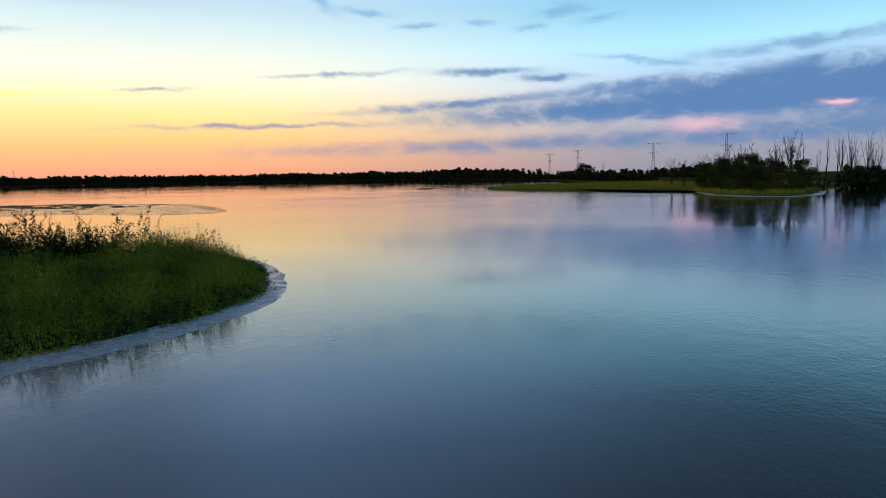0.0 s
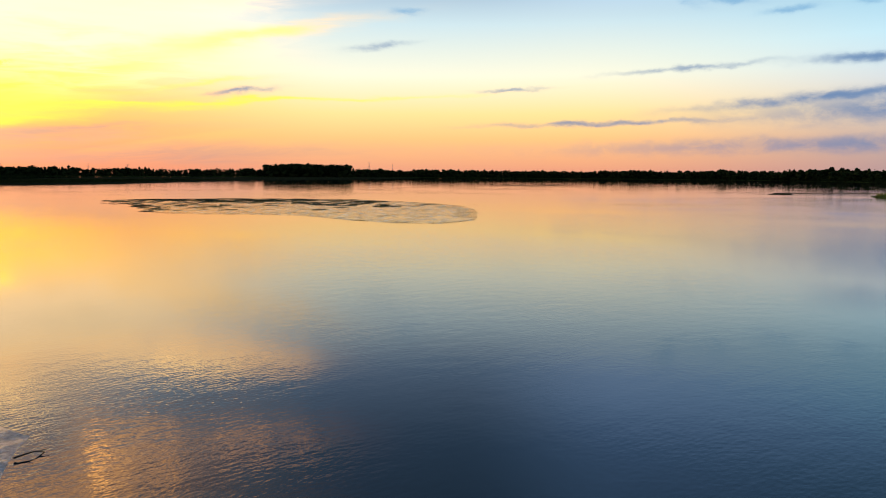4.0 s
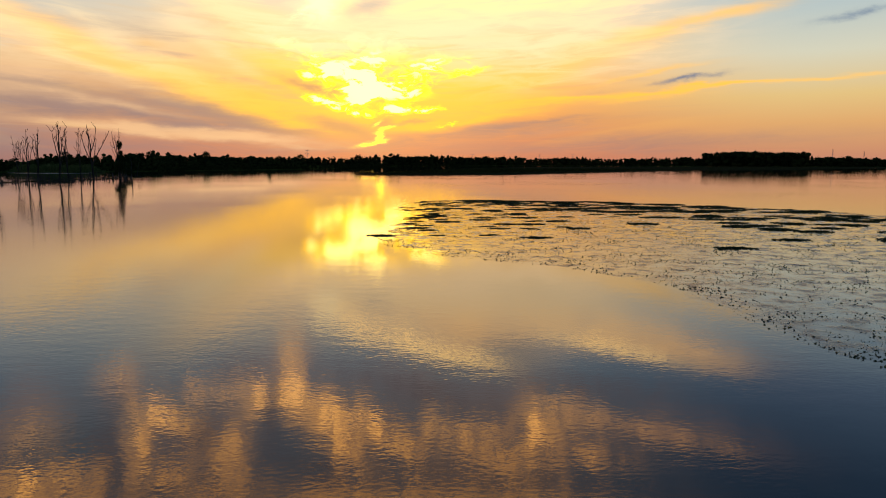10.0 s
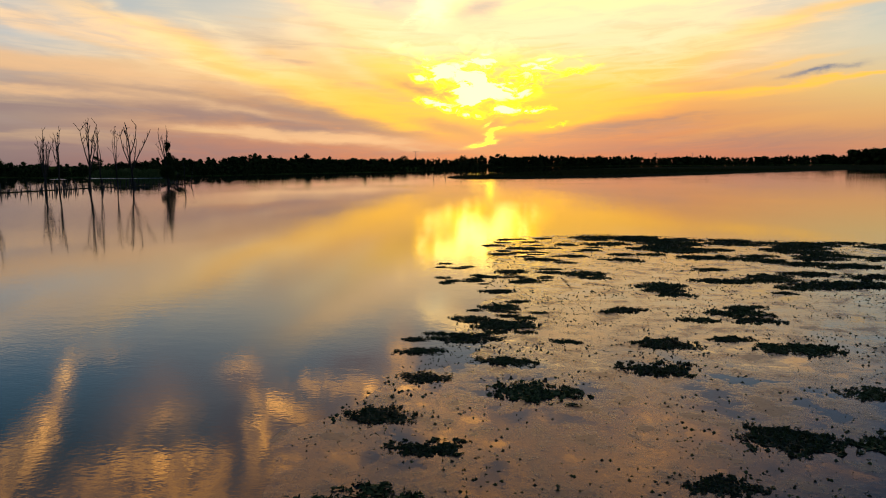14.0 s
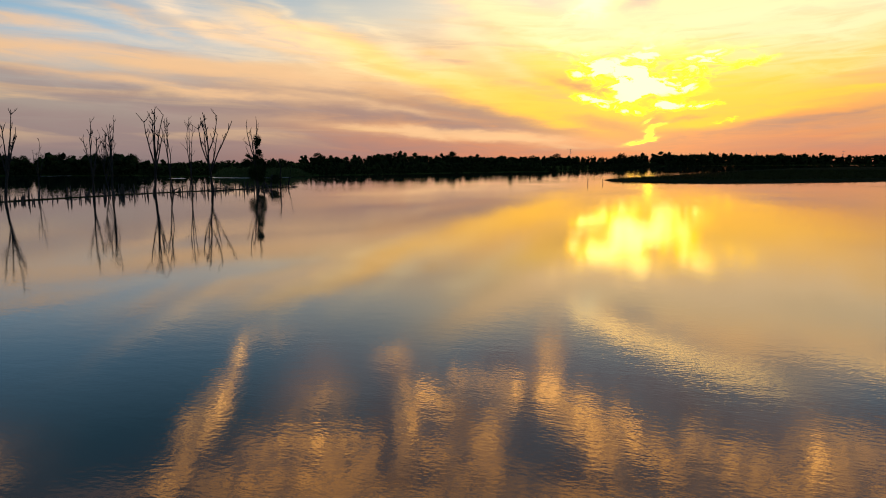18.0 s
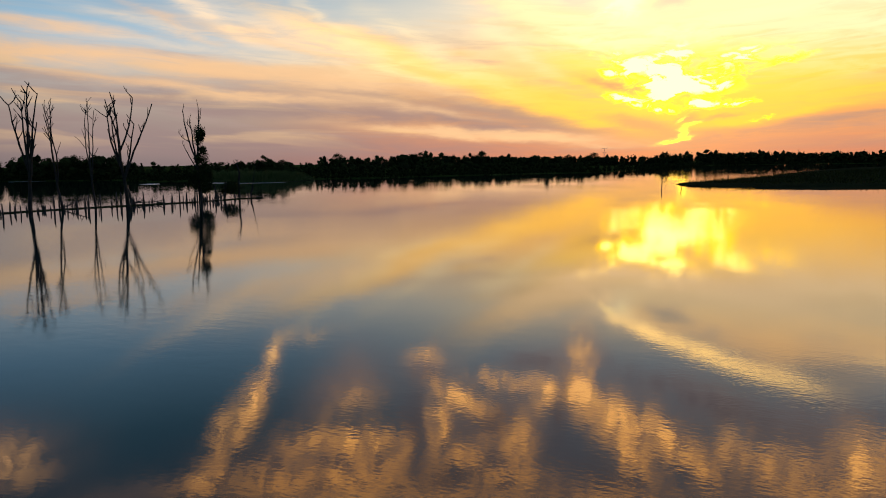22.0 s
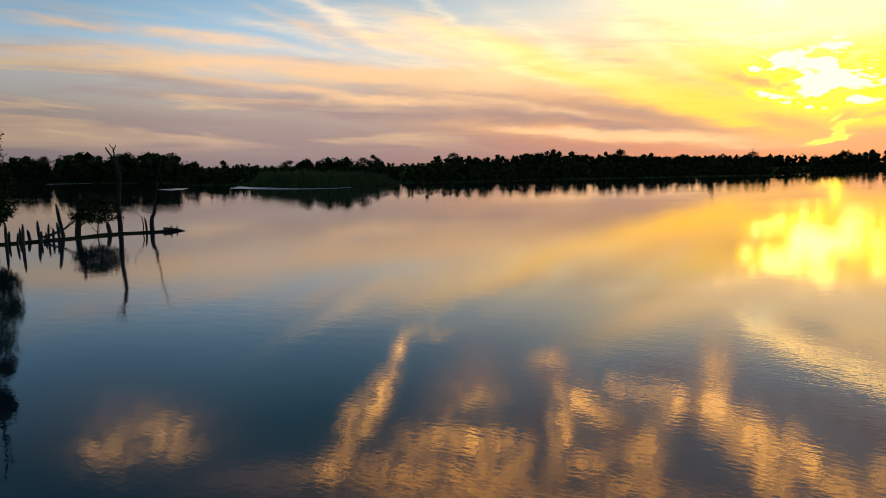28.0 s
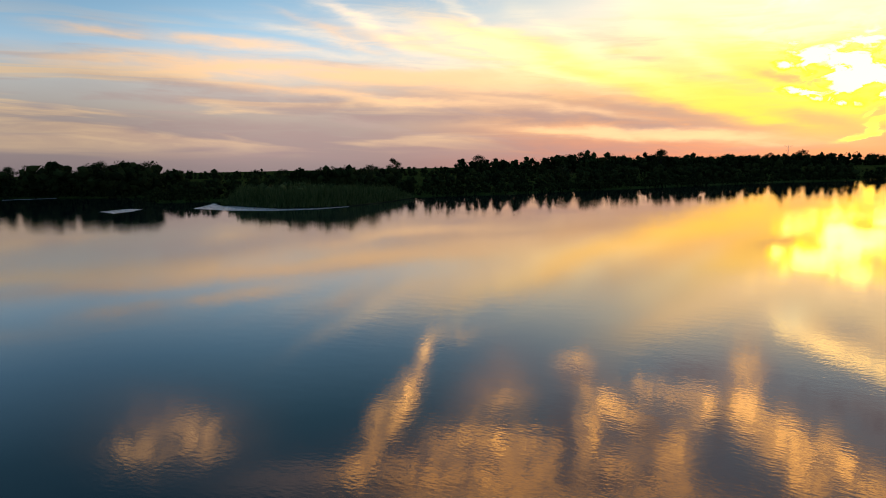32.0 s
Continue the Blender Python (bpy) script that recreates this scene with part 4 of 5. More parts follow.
def herb_plants(name, outline, count, h, label, material, seed, per=16, leaf=.05, wide=.1, edge=2.6, keep=None, swell=.9, grow=None):
    """Leafy herbs: stems with small leaves from the ground to the tip, in one mesh."""
    g = np.random.default_rng(seed)
    xs, ys = [p[0] for p in outline], [p[1] for p in outline]
    x, y = g.uniform(min(xs), max(xs), count * 5), g.uniform(min(ys), max(ys), count * 5)
    ok = in_poly(x, y, outline)
    if keep:
        ok &= keep(x, y)
    x, y = x[ok][:count], y[ok][:count]
    n = len(x)
    hh = np.array([h * (.8 + swell * noise.noise((a / 2.6, b / 2.6, seed * .37)) + .5 * swell * noise.noise((a / .9, b / .9, seed * .71))) for a, b in zip(x, y)])
    hh = hh * (1 + .28 * (np.sin(x * 1.5 + y * .8) + np.sin(x * .7 - y * 1.7 + 1)))
    hh = np.clip(hh, h * .25, None) * np.clip(edge_distance(x, y, outline) / edge, .15, 1) * g.uniform(.7, 1.15, n)
    if grow:
        hh = hh * grow(x, y)
    t = (np.arange(per)[None, :] + g.uniform(0, 1, (n, per))) / per
    z0 = mound(x, y)
    lean = g.normal(0, .16, (n, 2)) * hh[:, None]
    c = np.stack([x[:, None] + lean[:, :1] * t ** 2, y[:, None] + lean[:, 1:] * t ** 2, z0[:, None] + hh[:, None] * t], 2)
    c[:, :, :2] += g.normal(0, 1, (n, per, 2)) * (wide * (1.05 - t ** 2))[:, :, None]
    v, f = leaf_cloud(g, c.reshape(-1, 3), .015, leaf)
    s = np.stack([np.stack([x - .008, y, z0], 1), np.stack([x + .008, y, z0], 1), np.stack([x + lean[:, 0], y + lean[:, 1], z0 + hh], 1)], 1).reshape(-1, 3)
    f = np.concatenate([f, np.arange(3 * n).reshape(-1, 3) + len(v)])
    return tagged(new(name, mesh_from(name, np.concatenate([v, s]), f.tolist(), material)), label, "herbs", kind="stuff")


def crest(x, y):
    return y > 29.5 + (36 - x) * .3


herb_plants("island_herbs", ISLAND_TOP, 26000, .95, "soft green herb mounds with yellow-green tops", M_HERB, 26, 16, .048, .12, 1.3, None, 1.2, lambda x, y: 1 + .07 * np.clip(35 - x, 0, 8))
def clumped(x, y):
    """Where shrubby weeds stand close along the crest."""
    return crest(x, y + .5) & (np.sin(x * 1.7 + 1) + np.sin(y * 1.3 + x * .8) + .8 * np.sin(x * 3.9 - y * 2.1) > -.2)


def taller_inland(x, y):
    return 1 + .14 * np.clip(33.5 - x, 0, 7)


herb_plants("island_weeds", ISLAND_TOP, 5200, 1.25, "dark leafy weeds along the island's crest", M_PLUME, 27, 46, .085, .2, 1.2, lambda x, y: crest(x, y), .5, taller_inland)
herb_plants("island_weed_plumes", ISLAND_TOP, 3000, 1.6, "tall feathery weeds on the island's crest", M_PLUME, 28, 80, .075, .17, 1.5, clumped, .5, taller_inland)


# ================= trees =================
def limb_points(rng, start, heading, length, steps, bend, rise):
    """Points of a crooked limb that tends upwards."""
    pts, d, p = [tuple(start)], Vector(heading).normalized(), Vector(start)
    for _ in range(steps):
        d = (d + Vector(rng.normal(0, bend, 3)) + Vector((0, 0, rise))).normalized()
        p = p + d * (length / steps)
        pts.append(tuple(p))
    return pts


def taper(r0, r1, n):
    return [r0 + (r1 - r0) * i / (n - 1) for i in range(n)]


def dead_tree(name, loc, h, label, forks=5, lean=(0, 0), seed=1, spread=.55, first=.3, twigs=3, girth=.017, group="dead trees on the bar", fine=True):
    """Bare trunk with steep forked limbs; each limb carries its own twigs."""
    rng = np.random.default_rng(seed)
    top = empty(name, (loc[0], loc[1], 0), 0)
    tagged(top, label, "dead tree", group)
    trunk = limb_points(rng, (0, 0, -.4), (lean[0], lean[1], 1), h * .6, 7, .06, .14)
    r = h * girth
    part("trunk", mesh_from("trunk", *tube(trunk, taper(r, r * .5, len(trunk)), 8), M_BARK), top)
    for k in range(forks):
        f = first + (1 - first) * (k + rng.uniform(.1, .7)) / forks
        i = min(len(trunk) - 1, int(f * (len(trunk) - 1)))
        a = 6.283 * k / forks * 1.62 + rng.uniform(-.6, .6)
        up = 1.3 + rng.uniform(0, 1.2)
        if k == forks - 1:
            i, up = len(trunk) - 1, 4.0
        L = (h - trunk[i][2]) * rng.uniform(.62, .98) if k < forks - 1 else h - trunk[i][2]
        pts = limb_points(rng, trunk[i], (math.cos(a) * spread, math.sin(a) * spread, up), L, 8, .075, .13)
        r1 = r * (.7 - .22 * f)
        limb = part("limb", mesh_from("limb", *tube(pts, taper(r1, r * (.22 if fine else .12), len(pts)), 6), M_BARK), top)
        pieces = []
        for _ in range(twigs + int(rng.integers(0, 3))):
            j = int(rng.integers(3, len(pts)))
            b = rng.uniform(0, 6.283)
            tw = limb_points(rng, pts[j], (math.cos(b), math.sin(b), rng.uniform(.7, 1.8)), L * rng.uniform(.1, .26), 4, .13, .12)
            piece = [tube(tw, taper(r * (.28 if fine else .2), r * (.14 if fine else .09), len(tw)), 4)]
            if rng.uniform() < .6:
                tw2 = limb_points(rng, tw[2], (math.cos(b + 1), math.sin(b + 1), 1.2), L * .08, 3, .14, .1)
                piece.append(tube(tw2, taper(r * .15, r * .09, len(tw2)), 4))
            if fine:
                tagged(part("twig", mesh_from("twig", *merge(piece), M_BARK), limb), kind="stuff" if len(piece) > 1 else "")
            pieces += piece
        if not fine and pieces:
            tagged(part("twig", mesh_from("twig", *merge(pieces), M_BARK), limb), kind="stuff")
    return top


def leafy_crown(rng, blobs, per, size):
    vs, fs, off = [], [], 0
    for x, y, z, rx, rz in blobs:
        u = rng.normal(0, 1, (per, 3))
        u /= np.linalg.norm(u, axis=1, keepdims=True)
        u *= rng.uniform(.35, 1.05, (per, 1))
        c = np.array([x, y, z]) + u * np.array([rx, rx, rz])
        v, f = leaf_cloud(rng, c, size * .5, size)
        vs.append(v), fs.append(f + off)
        off += len(v)
    return np.concatenate(vs), np.concatenate(fs).tolist()


def leafy_tree(name, loc, h, w, label, seed=1, blobs=14, per=70, size=.3, group="", category="tree", material=None, low=.25):
    """Tapered trunk, limbs, and a crown of many leaf clumps with gaps."""
    rng = np.random.default_rng(seed)
    top = empty(name, (loc[0], loc[1], loc[2] if len(loc) > 2 else .3))
    tagged(top, label, category, group)
    trunk = limb_points(rng, (0, 0, -.4), (0, 0, 1), h * .8, 6, .05, .1)
    part("trunk", mesh_from("trunk", *tube(trunk, taper(h * .02, h * .005, len(trunk)), 7), M_BARK), top)
    bl = []
    for k in range(blobs):
        t = (k + rng.uniform(0, 1)) / blobs
        a = rng.uniform(0, 6.283)
        prof = math.sin(math.pi * min(1, .12 + t * .84)) ** .6
        bl.append((math.cos(a) * w * .3 * prof, math.sin(a) * w * .3 * prof, h * (low + (.95 - low) * t), w * .24 * (.6 + .5 * prof), h * .1))
        if k % 3 == 0:
            i = min(5, int(t * 6))
            pts = limb_points(rng, trunk[i], (math.cos(a), math.sin(a), .9), w * .4, 4, .12, .1)
            part("limb", mesh_from("limb", *tube(pts, taper(h * .008, h * .002, len(pts)), 5), M_BARK), top)
    part("crown", mesh_from("crown", *leafy_crown(rng, bl, per, size), material or M_LEAF), top, "dark leaf clumps")
    return top


D1 = "tall dead tree with forked bare limbs on a mud bar"
dead_tree("dead_tree", (-20.5, 298), 17.4, "tall dead tree with widely forked bare limbs on a mud bar", 7, (.02, .0), 41, .6, .4, 4)
dead_tree("dead_tree", (-22.8, 294), 15.7, "slender dead tree with one steep leader on a mud bar", 3, (.0, .0), 42, .18, .5, 3, .011)
dead_tree("dead_tree", (-24.3, 289.5), 15.4, "slender dead tree that leans, on a mud bar", 4, (-.1, -.06), 43, .3, .35, 3, .012)
dead_tree("dead_tree", (-25.3, 285), 17.2, D1, 6, (-.03, 0), 44, .5, .35, 4)
dead_tree("dead_tree", (-26.5, 274.5), 14.2, D1, 5, (.03, 0), 45, .45, .4, 4, .015)
dead_tree("dead_tree", (-27.0, 270.3), 14.6, D1, 5, (-.05, 0), 46, .5, .35, 4, .014)
dead_tree("dead_tree", (-36, 284), 12.4, "grey dead tree with a fine twiggy crown in shallow water", 9, (.0, 0), 47, .6, .4, 6, .01)
dead_tree("dead_tree", (-27.6, 252), 14.2, D1, 5, (.02, 0), 48, .4, .3, 4)
dead_tree("dead_tree", (-27.8, 243), 12.6, D1, 5, (0, 0), 49, .5, .35, 4, .014)
dead_tree("dead_tree", (-27, 232), 13.2, D1, 6, (0, 0), 50, .5, .35, 4, .014)
dead_tree("dead_tree", (-46, 276), 10.6, "thin dead tree in shallow water", 4, (0, 0), 51, .4, .4, 4, .011)


def shaped_tree(name, loc, across, limbs, seed, label, twigs=4, material=None):
    """A dead tree from its limbs: name, radii at both ends, and (sideways, up) in metres; each limb with its own twigs."""
    g = np.random.default_rng(seed)
    top = empty(name, (loc[0], loc[1], 0))
    tagged(top, label, "dead tree", "dead trees on the bar")
    ax = Vector((across[0], across[1], 0)).normalized()
    deep = Vector((-ax.y, ax.x, 0))
    for kind, r0, r1, pts in limbs:
        run, bow = [], 0.0
        for k, ((u0, v0), (u1, v1)) in enumerate(zip(pts, pts[1:])):
            for q in range(3):
                f = q / 3
                bow += g.normal(0, .06)
                run.append(ax * (u0 + (u1 - u0) * f + g.normal(0, .03)) + deep * bow + Vector((0, 0, v0 + (v1 - v0) * f)))
        run.append(ax * pts[-1][0] + deep * bow + Vector((0, 0, pts[-1][1])))
        limb = part(kind, mesh_from(kind, *tube([tuple(p) for p in run], taper(r0, r1, len(run)), 8), material or M_BARK), top)
        for _ in range(twigs if kind == "limb" else 0):
            j = int(g.integers(len(run) // 3, len(run)))
            b = g.uniform(0, 6.283)
            L = g.uniform(.35, 1.1)
            tw = limb_points(g, run[j], (math.cos(b), math.sin(b), g.uniform(.9, 1.9)), L, 4, .13, .12)
            piece = [tube(tw, taper(.035, .012, 5), 4)]
            if L > .6:
                piece.append(tube(limb_points(g, tw[2], (math.cos(b + 1.3), math.sin(b + 1.3), 1.2), L * .4, 3, .14, .1), taper(.02, .01, 4), 4))
            tagged(part("twig", mesh_from("twig", *merge(piece), M_BARK), limb), kind="stuff" if len(piece) > 1 else "")
    return top


shaped_tree("snag", (-16.34, 320.8), (.86, .5), [("trunk", .2, .12, [(0, -0.36), (0, 2.14), (0.16, 4), (0.2, 4.9), (0, 5.79)]), ("limb", .1, .05, [(0, 5.74), (-0.33, 6.32), (-0.74, 7.03)]), ("limb", .09, .05, [(0, 5.74), (0, 6.41), (-0.1, 6.85)]),
                                                 ("limb", .05, .025, [(-0.08, 6.76), (-0.41, 7.3)]), ("limb", .05, .025, [(-0.08, 6.76), (0.08, 7.25)])], 54, "thin dead snag with a forked tip on the mud bar", 0)
shaped_tree("snag", (-15.37, 323.0), (.86, .5), [("trunk", .2, .12, [(0, -0.36), (0.16, 1.2), (0.41, 2.23)]), ("limb", .075, .03, [(0.4, 2.18), (0.57, 3.12), (0.78, 4.45), (1.11, 5.96)]), ("limb", .025, .012, [(1.08, 5.87), (0.98, 6.23)]), ("limb", .025, .012, [(1.09, 5.92), (1.31, 6.19)])],
            55, "thin leaning dead snag at the tip of the bar", 0)
shaped_tree("sapling", (-15.8, 322.5), (.86, .5), [("trunk", .05, .035, [(0, -0.27), (0.02, 0.71), (0, 1.25)]), ("limb", .025, .01, [(0, 1.2), (-0.25, 1.69), (-0.57, 1.96)])], 56, "thin dead sapling with one bent twig on the mud bar", 1)

# the ivy-grown tree, still half alive
ivy = shaped_tree("ivy_tree", (-16.6, 310.4), (.63, .78), [("trunk", .36, .2, [(0, -0.35), (-0.08, 1.9), (-0.22, 4.33), (-0.38, 7.09)]),
                                                           ("limb", .18, .03, [(-0.3, 6.23), (0, 9.69), (0.29, 12.46), (0.32, 15.22), (0.11, 17.13)]),
                                                           ("limb", .16, .03, [(-0.38, 6.66), (-0.98, 8.48), (-1.65, 10.99), (-2.06, 13.49), (-2.17, 15.22), (-1.95, 16.43)]),
                                                           ("limb", .15, .03, [(-0.38, 7.01), (-0.86, 9.69), (-0.9, 11.68), (-1.2, 13.23), (-1.27, 14.36)]),
                                                           ("limb", .11, .04, [(-0.3, 5.54), (-0.98, 6.57), (-1.72, 8.22), (-2.55, 9.86)]),
                                                           ("limb", .08, .03, [(-1.42, 10.12), (-2.4, 10.73), (-3.07, 11.68)]),
                                                           ("limb", .05, .02, [(-0.98, 12.2), (-1.5, 12.97), (-1.8, 13.49)]),
                                                           ("limb", .05, .02, [(0.3, 13.15), (0.6, 14.19), (0.71, 15.4)])], 67, "tall half-dead tree with bare tips and a green ivy-clad trunk", 5)
SKIRT = [(0.23, 11.68, 1, 1.37), (0.7, 11.59, 0.55, 0.46), (0.08, 10.55, 0.77, 1.25), (0.47, 10.9, 0.55, 0.56), (0.62, 7.7, 1, 1.7), (0.55, 6.4, 1.22, 1.25), (0.7, 8.82, 0.66, 0.68), (-0.16, 7.27, 0.66, 1.02), (0, 4.07, 2.21, 1.6), (0.23, 5.1, 1.77, 1.37), (-0.7, 4.5, 1.33, 1.6), (1.09, 3.72, 1.22, 1.37),
         (-1.09, 3.2, 1.1, 1.25), (1.25, 2.51, 1, 0.79), (0.23, 2.94, 1.77, 1.14), (1.48, 4.58, 0.77, 0.91), (-1.33, 4.15, 0.77, 0.91), (0.7, 1.99, 0.88, 0.56)]
part("ivy", mesh_from("ivy", *leafy_crown(np.random.default_rng(62), [(.63 * u, .78 * u, v, ru, rv) for u, v, ru, rv in SKIRT], 900, .13), M_LEAF), ivy, "dark green ivy leaves")
leafy_tree("willow_bush", (-17.0, 319.2, .2), 3.0, 4.2, "small round leafy bush on the mud bar", 63, 18, 260, .12, "", "bush", None, .3)

# ---- stakes, posts and driftwood on the bar ----
BAR = [Vector(p) for p in ((-16.2, 320.5), (-17.2, 311), (-21.8, 298), (-25.2, 288.5), (-27, 275), (-28.3, 262), (-28.9, 245), (-27.6, 226))]
rng = np.random.default_rng(70)


def stake_mesh(h, r, k):
    g = np.random.default_rng(700 + k)
    pts = limb_points(g, (0, 0, -.5), (g.normal(0, .06), g.normal(0, .06), 1), h + .5, 5, .03, .02)
    rad = taper(r, r * .75, 6)
    rad[-1] = r * .35
    return mesh_from("stake", *tube(pts, rad, 7), M_STAKE)


STAKES = [stake_mesh(h, r, k) for k, (h, r) in enumerate(((.6, .09), (.9, .1), (1.2, .1), (1.6, .12), (2.2, .13), (.8, .14), (1.4, .08)))]
for k in range(200):
    u = rng.uniform(.55, 6.95)
    a, b = BAR[int(u)], BAR[int(u) + 1]
    p = a + (b - a) * (u - int(u))
    s = (b - a).normalized()
    off = rng.normal(.2, .9) if k % 3 else rng.uniform(-.5, 7)
    st = new("stake", STAKES[int(rng.integers(0, 7))])
    st.matrix_world = pose(p.x - s.y * off, p.y + s.x * off, .05, 0, 0, rng.uniform(0, 360))
    tagged(st, "weathered dark wooden stake in the mud bar", "stake", "stakes on the bar")
for x, y, h, r in ((-17.4, 317.8, 3.4, .24), (-18.5, 317.4, 2.6, .16), (-16.7, 320.2, 1.0, .2), (-15.6, 322.8, 1.2, .1), (-18.4, 309, 1.7, .16), (-16.6, 314.4, 1.5, .13), (-22.4, 301, 2.6, .24), (-17.5, 316.4, 1.2, .12)):
    st = new("old_post", stake_mesh(h, r, int(h * 10)))
    st.matrix_world = pose(x, y, .05)
    tagged(st, "thick dark broken post on the mud bar", "post", "posts on the bar")
for k, (x, y, L, turn) in enumerate(((-21.5, 303.6, 4.2, 30), (-22.6, 301.8, 3.4, 80), (-20.2, 304.8, 2.8, 110), (-24.6, 292, 4.0, 60), (-26.8, 279, 3.4, 100), (-16.4, 316, 2.6, 70), (-14.2, 324.2, 1.4, 50), (-27.8, 266, 3.6, 95))):
    g = np.random.default_rng(760 + k)
    pts = limb_points(g, (-L / 2, 0, .15), (1, 0, .12), L, 6, .1, .02)
    pieces = [tube(pts, taper(.12, .05, 7), 7)]
    for j in (2, 3, 4, 5):
        tw = limb_points(g, pts[j], (g.normal(0, .6), g.normal(0, 1), 1), L * .28, 4, .2, .03)
        pieces.append(tube(tw, taper(.05, .015, 5), 5))
    ob = new("driftwood", mesh_from("driftwood", *merge(pieces), M_STAKE))
    ob.matrix_world = pose(x, y, .1, 0, 0, turn)
    tagged(ob, "tangled grey driftwood branch on the mud bar", "driftwood", "driftwood on the bar")
for x, y, h in ((56.9, 366, 1.7), (61, 371, 1.2)):
    ob = new("old_post", stake_mesh(h, .1, int(x)))
    ob.matrix_world = pose(x, y, 0)
    tagged(ob, "thin dark wooden post standing in the water", "post", "posts in the water")

# ---- single trees on far shores ----
leafy_tree("round_tree", (45, 1048, .8), 14.5, 15, "lone dark round tree on the far shore", 81, 16, 60, 1.0, "", "tree")
leafy_tree("round_tree", (20, 1052, .8), 8, 9, "small dark tree beside a lone round tree", 82, 12, 50, .7)
leafy_tree("round_tree", (496, 80, .8), 12, 14, "dark round tree in the far meadows", 83, 16, 60, .9)
leafy_tree("round_tree", (520, 92, .8), 7, 12, "low dark tree in the far meadows", 84, 12, 50, .8)
for k, (x, y, h, w) in enumerate(((-109, 815, 15.5, 13), (-37, 1070, 16, 15), (-60, 1010, 13, 12), (-160, 800, 15, 12), (-235, 780, 15, 13), (-300, 760, 14, 12), (-72, 540, 6.5, 7), (-176, 456, 9.6, 7), (-196, 452, 10.4, 7),
                                  (-230, 440, 9.4, 8), (-100, 470, 7.4, 8), (-126, 462, 6.8, 7))):
    leafy_tree("bank_tree", (x, y, .6), h, w, "dark leafy tree that rises above the shore wood", 90 + k, 16, 220, h * .026, "trees above the shore wood")

# ---- the headland ----
HL = "trees on the headland"
for k, (x, y, h, w, s) in enumerate(((200, -10, 9.6, 7, .36), (204, -4, 8.8, 7, .36), (210, 0, 7.6, 6.5, .34), (198, -16, 8.4, 7, .34), (208, -13, 9.8, 7.5, .36), (202, -24, 7.8, 7.5, .34), (214, -6, 8.8, 7, .36))):
    leafy_tree("willow_tree", (x, y, .5), h, w, "dark green willow on a grassy headland", 110 + k, 18, 320, s * .55, HL, "tree", M_WILLOW, .1)
for k, (x, y, h, w) in enumerate(((178, -12.5, 2.9, 5), (186, -19, 5.6, 7), (190, -22, 4.6, 6), (190, -6, 3.4, 5))):
    leafy_tree("willow_bush", (x, y, .4), h, w, "bright green rounded bush on a grassy headland", 120 + k, 14, 340, .14, "bushes on the headland", "bush", M_WEED, .1)
for k, (x, y, h, f) in enumerate(((189, -20, 14.4, 14), (196, -18, 12.5, 12), (232, 6, 9, 9), (203, -9, 12, 10), (238, 10, 9.6, 9), (230, 1, 10.4, 10), (226, -2, 10.6, 10), (222, -6, 11.6, 10), (206, -6, 12.2, 8), (210, -12, 12.4, 9))):
    dead_tree("bare_tree", (x, y), h, "bare grey tree with a fine twiggy crown on the headland", f, (0, 0), 130 + k, .8, .2, 14, .013, "bare trees on the headland", False)
rng = np.random.default_rng(140)
for k in range(30):
    u = k / 29
    x, y = 222 + u * 70 + rng.normal(0, 5), -33 - u * 34 + rng.normal(0, 4)
    dead_tree("bare_tree", (x, y), rng.uniform(10, 17), "pale bare trunk standing in flooded woodland", int(rng.integers(3, 6)), (rng.normal(0, .05), 0), 150 + k, .35, .4, 3, .011, "bare trees on the headland", False)
wood("flooded_wood", [(228, -38), (262, -54), (300, -70), (380, -90)], 14, 5.0, 1.2, "dark thicket under bare trunks at the water", 60, True, 141, M_LEAF)
wood("headland_thicket", [(200, -9), (208, -10), (217, -22), (232, -34)], 8, 3.2, 1.4, "dark scrub under the headland trees", 60, True, 142, M_WILLOW)
wood("far_wood", [(420, -40), (700, 0), (1000, 60), (1150, 180), (1250, 380)], 40, 11, 5, "distant dark tree belt behind the meadows", 46, True, 143)


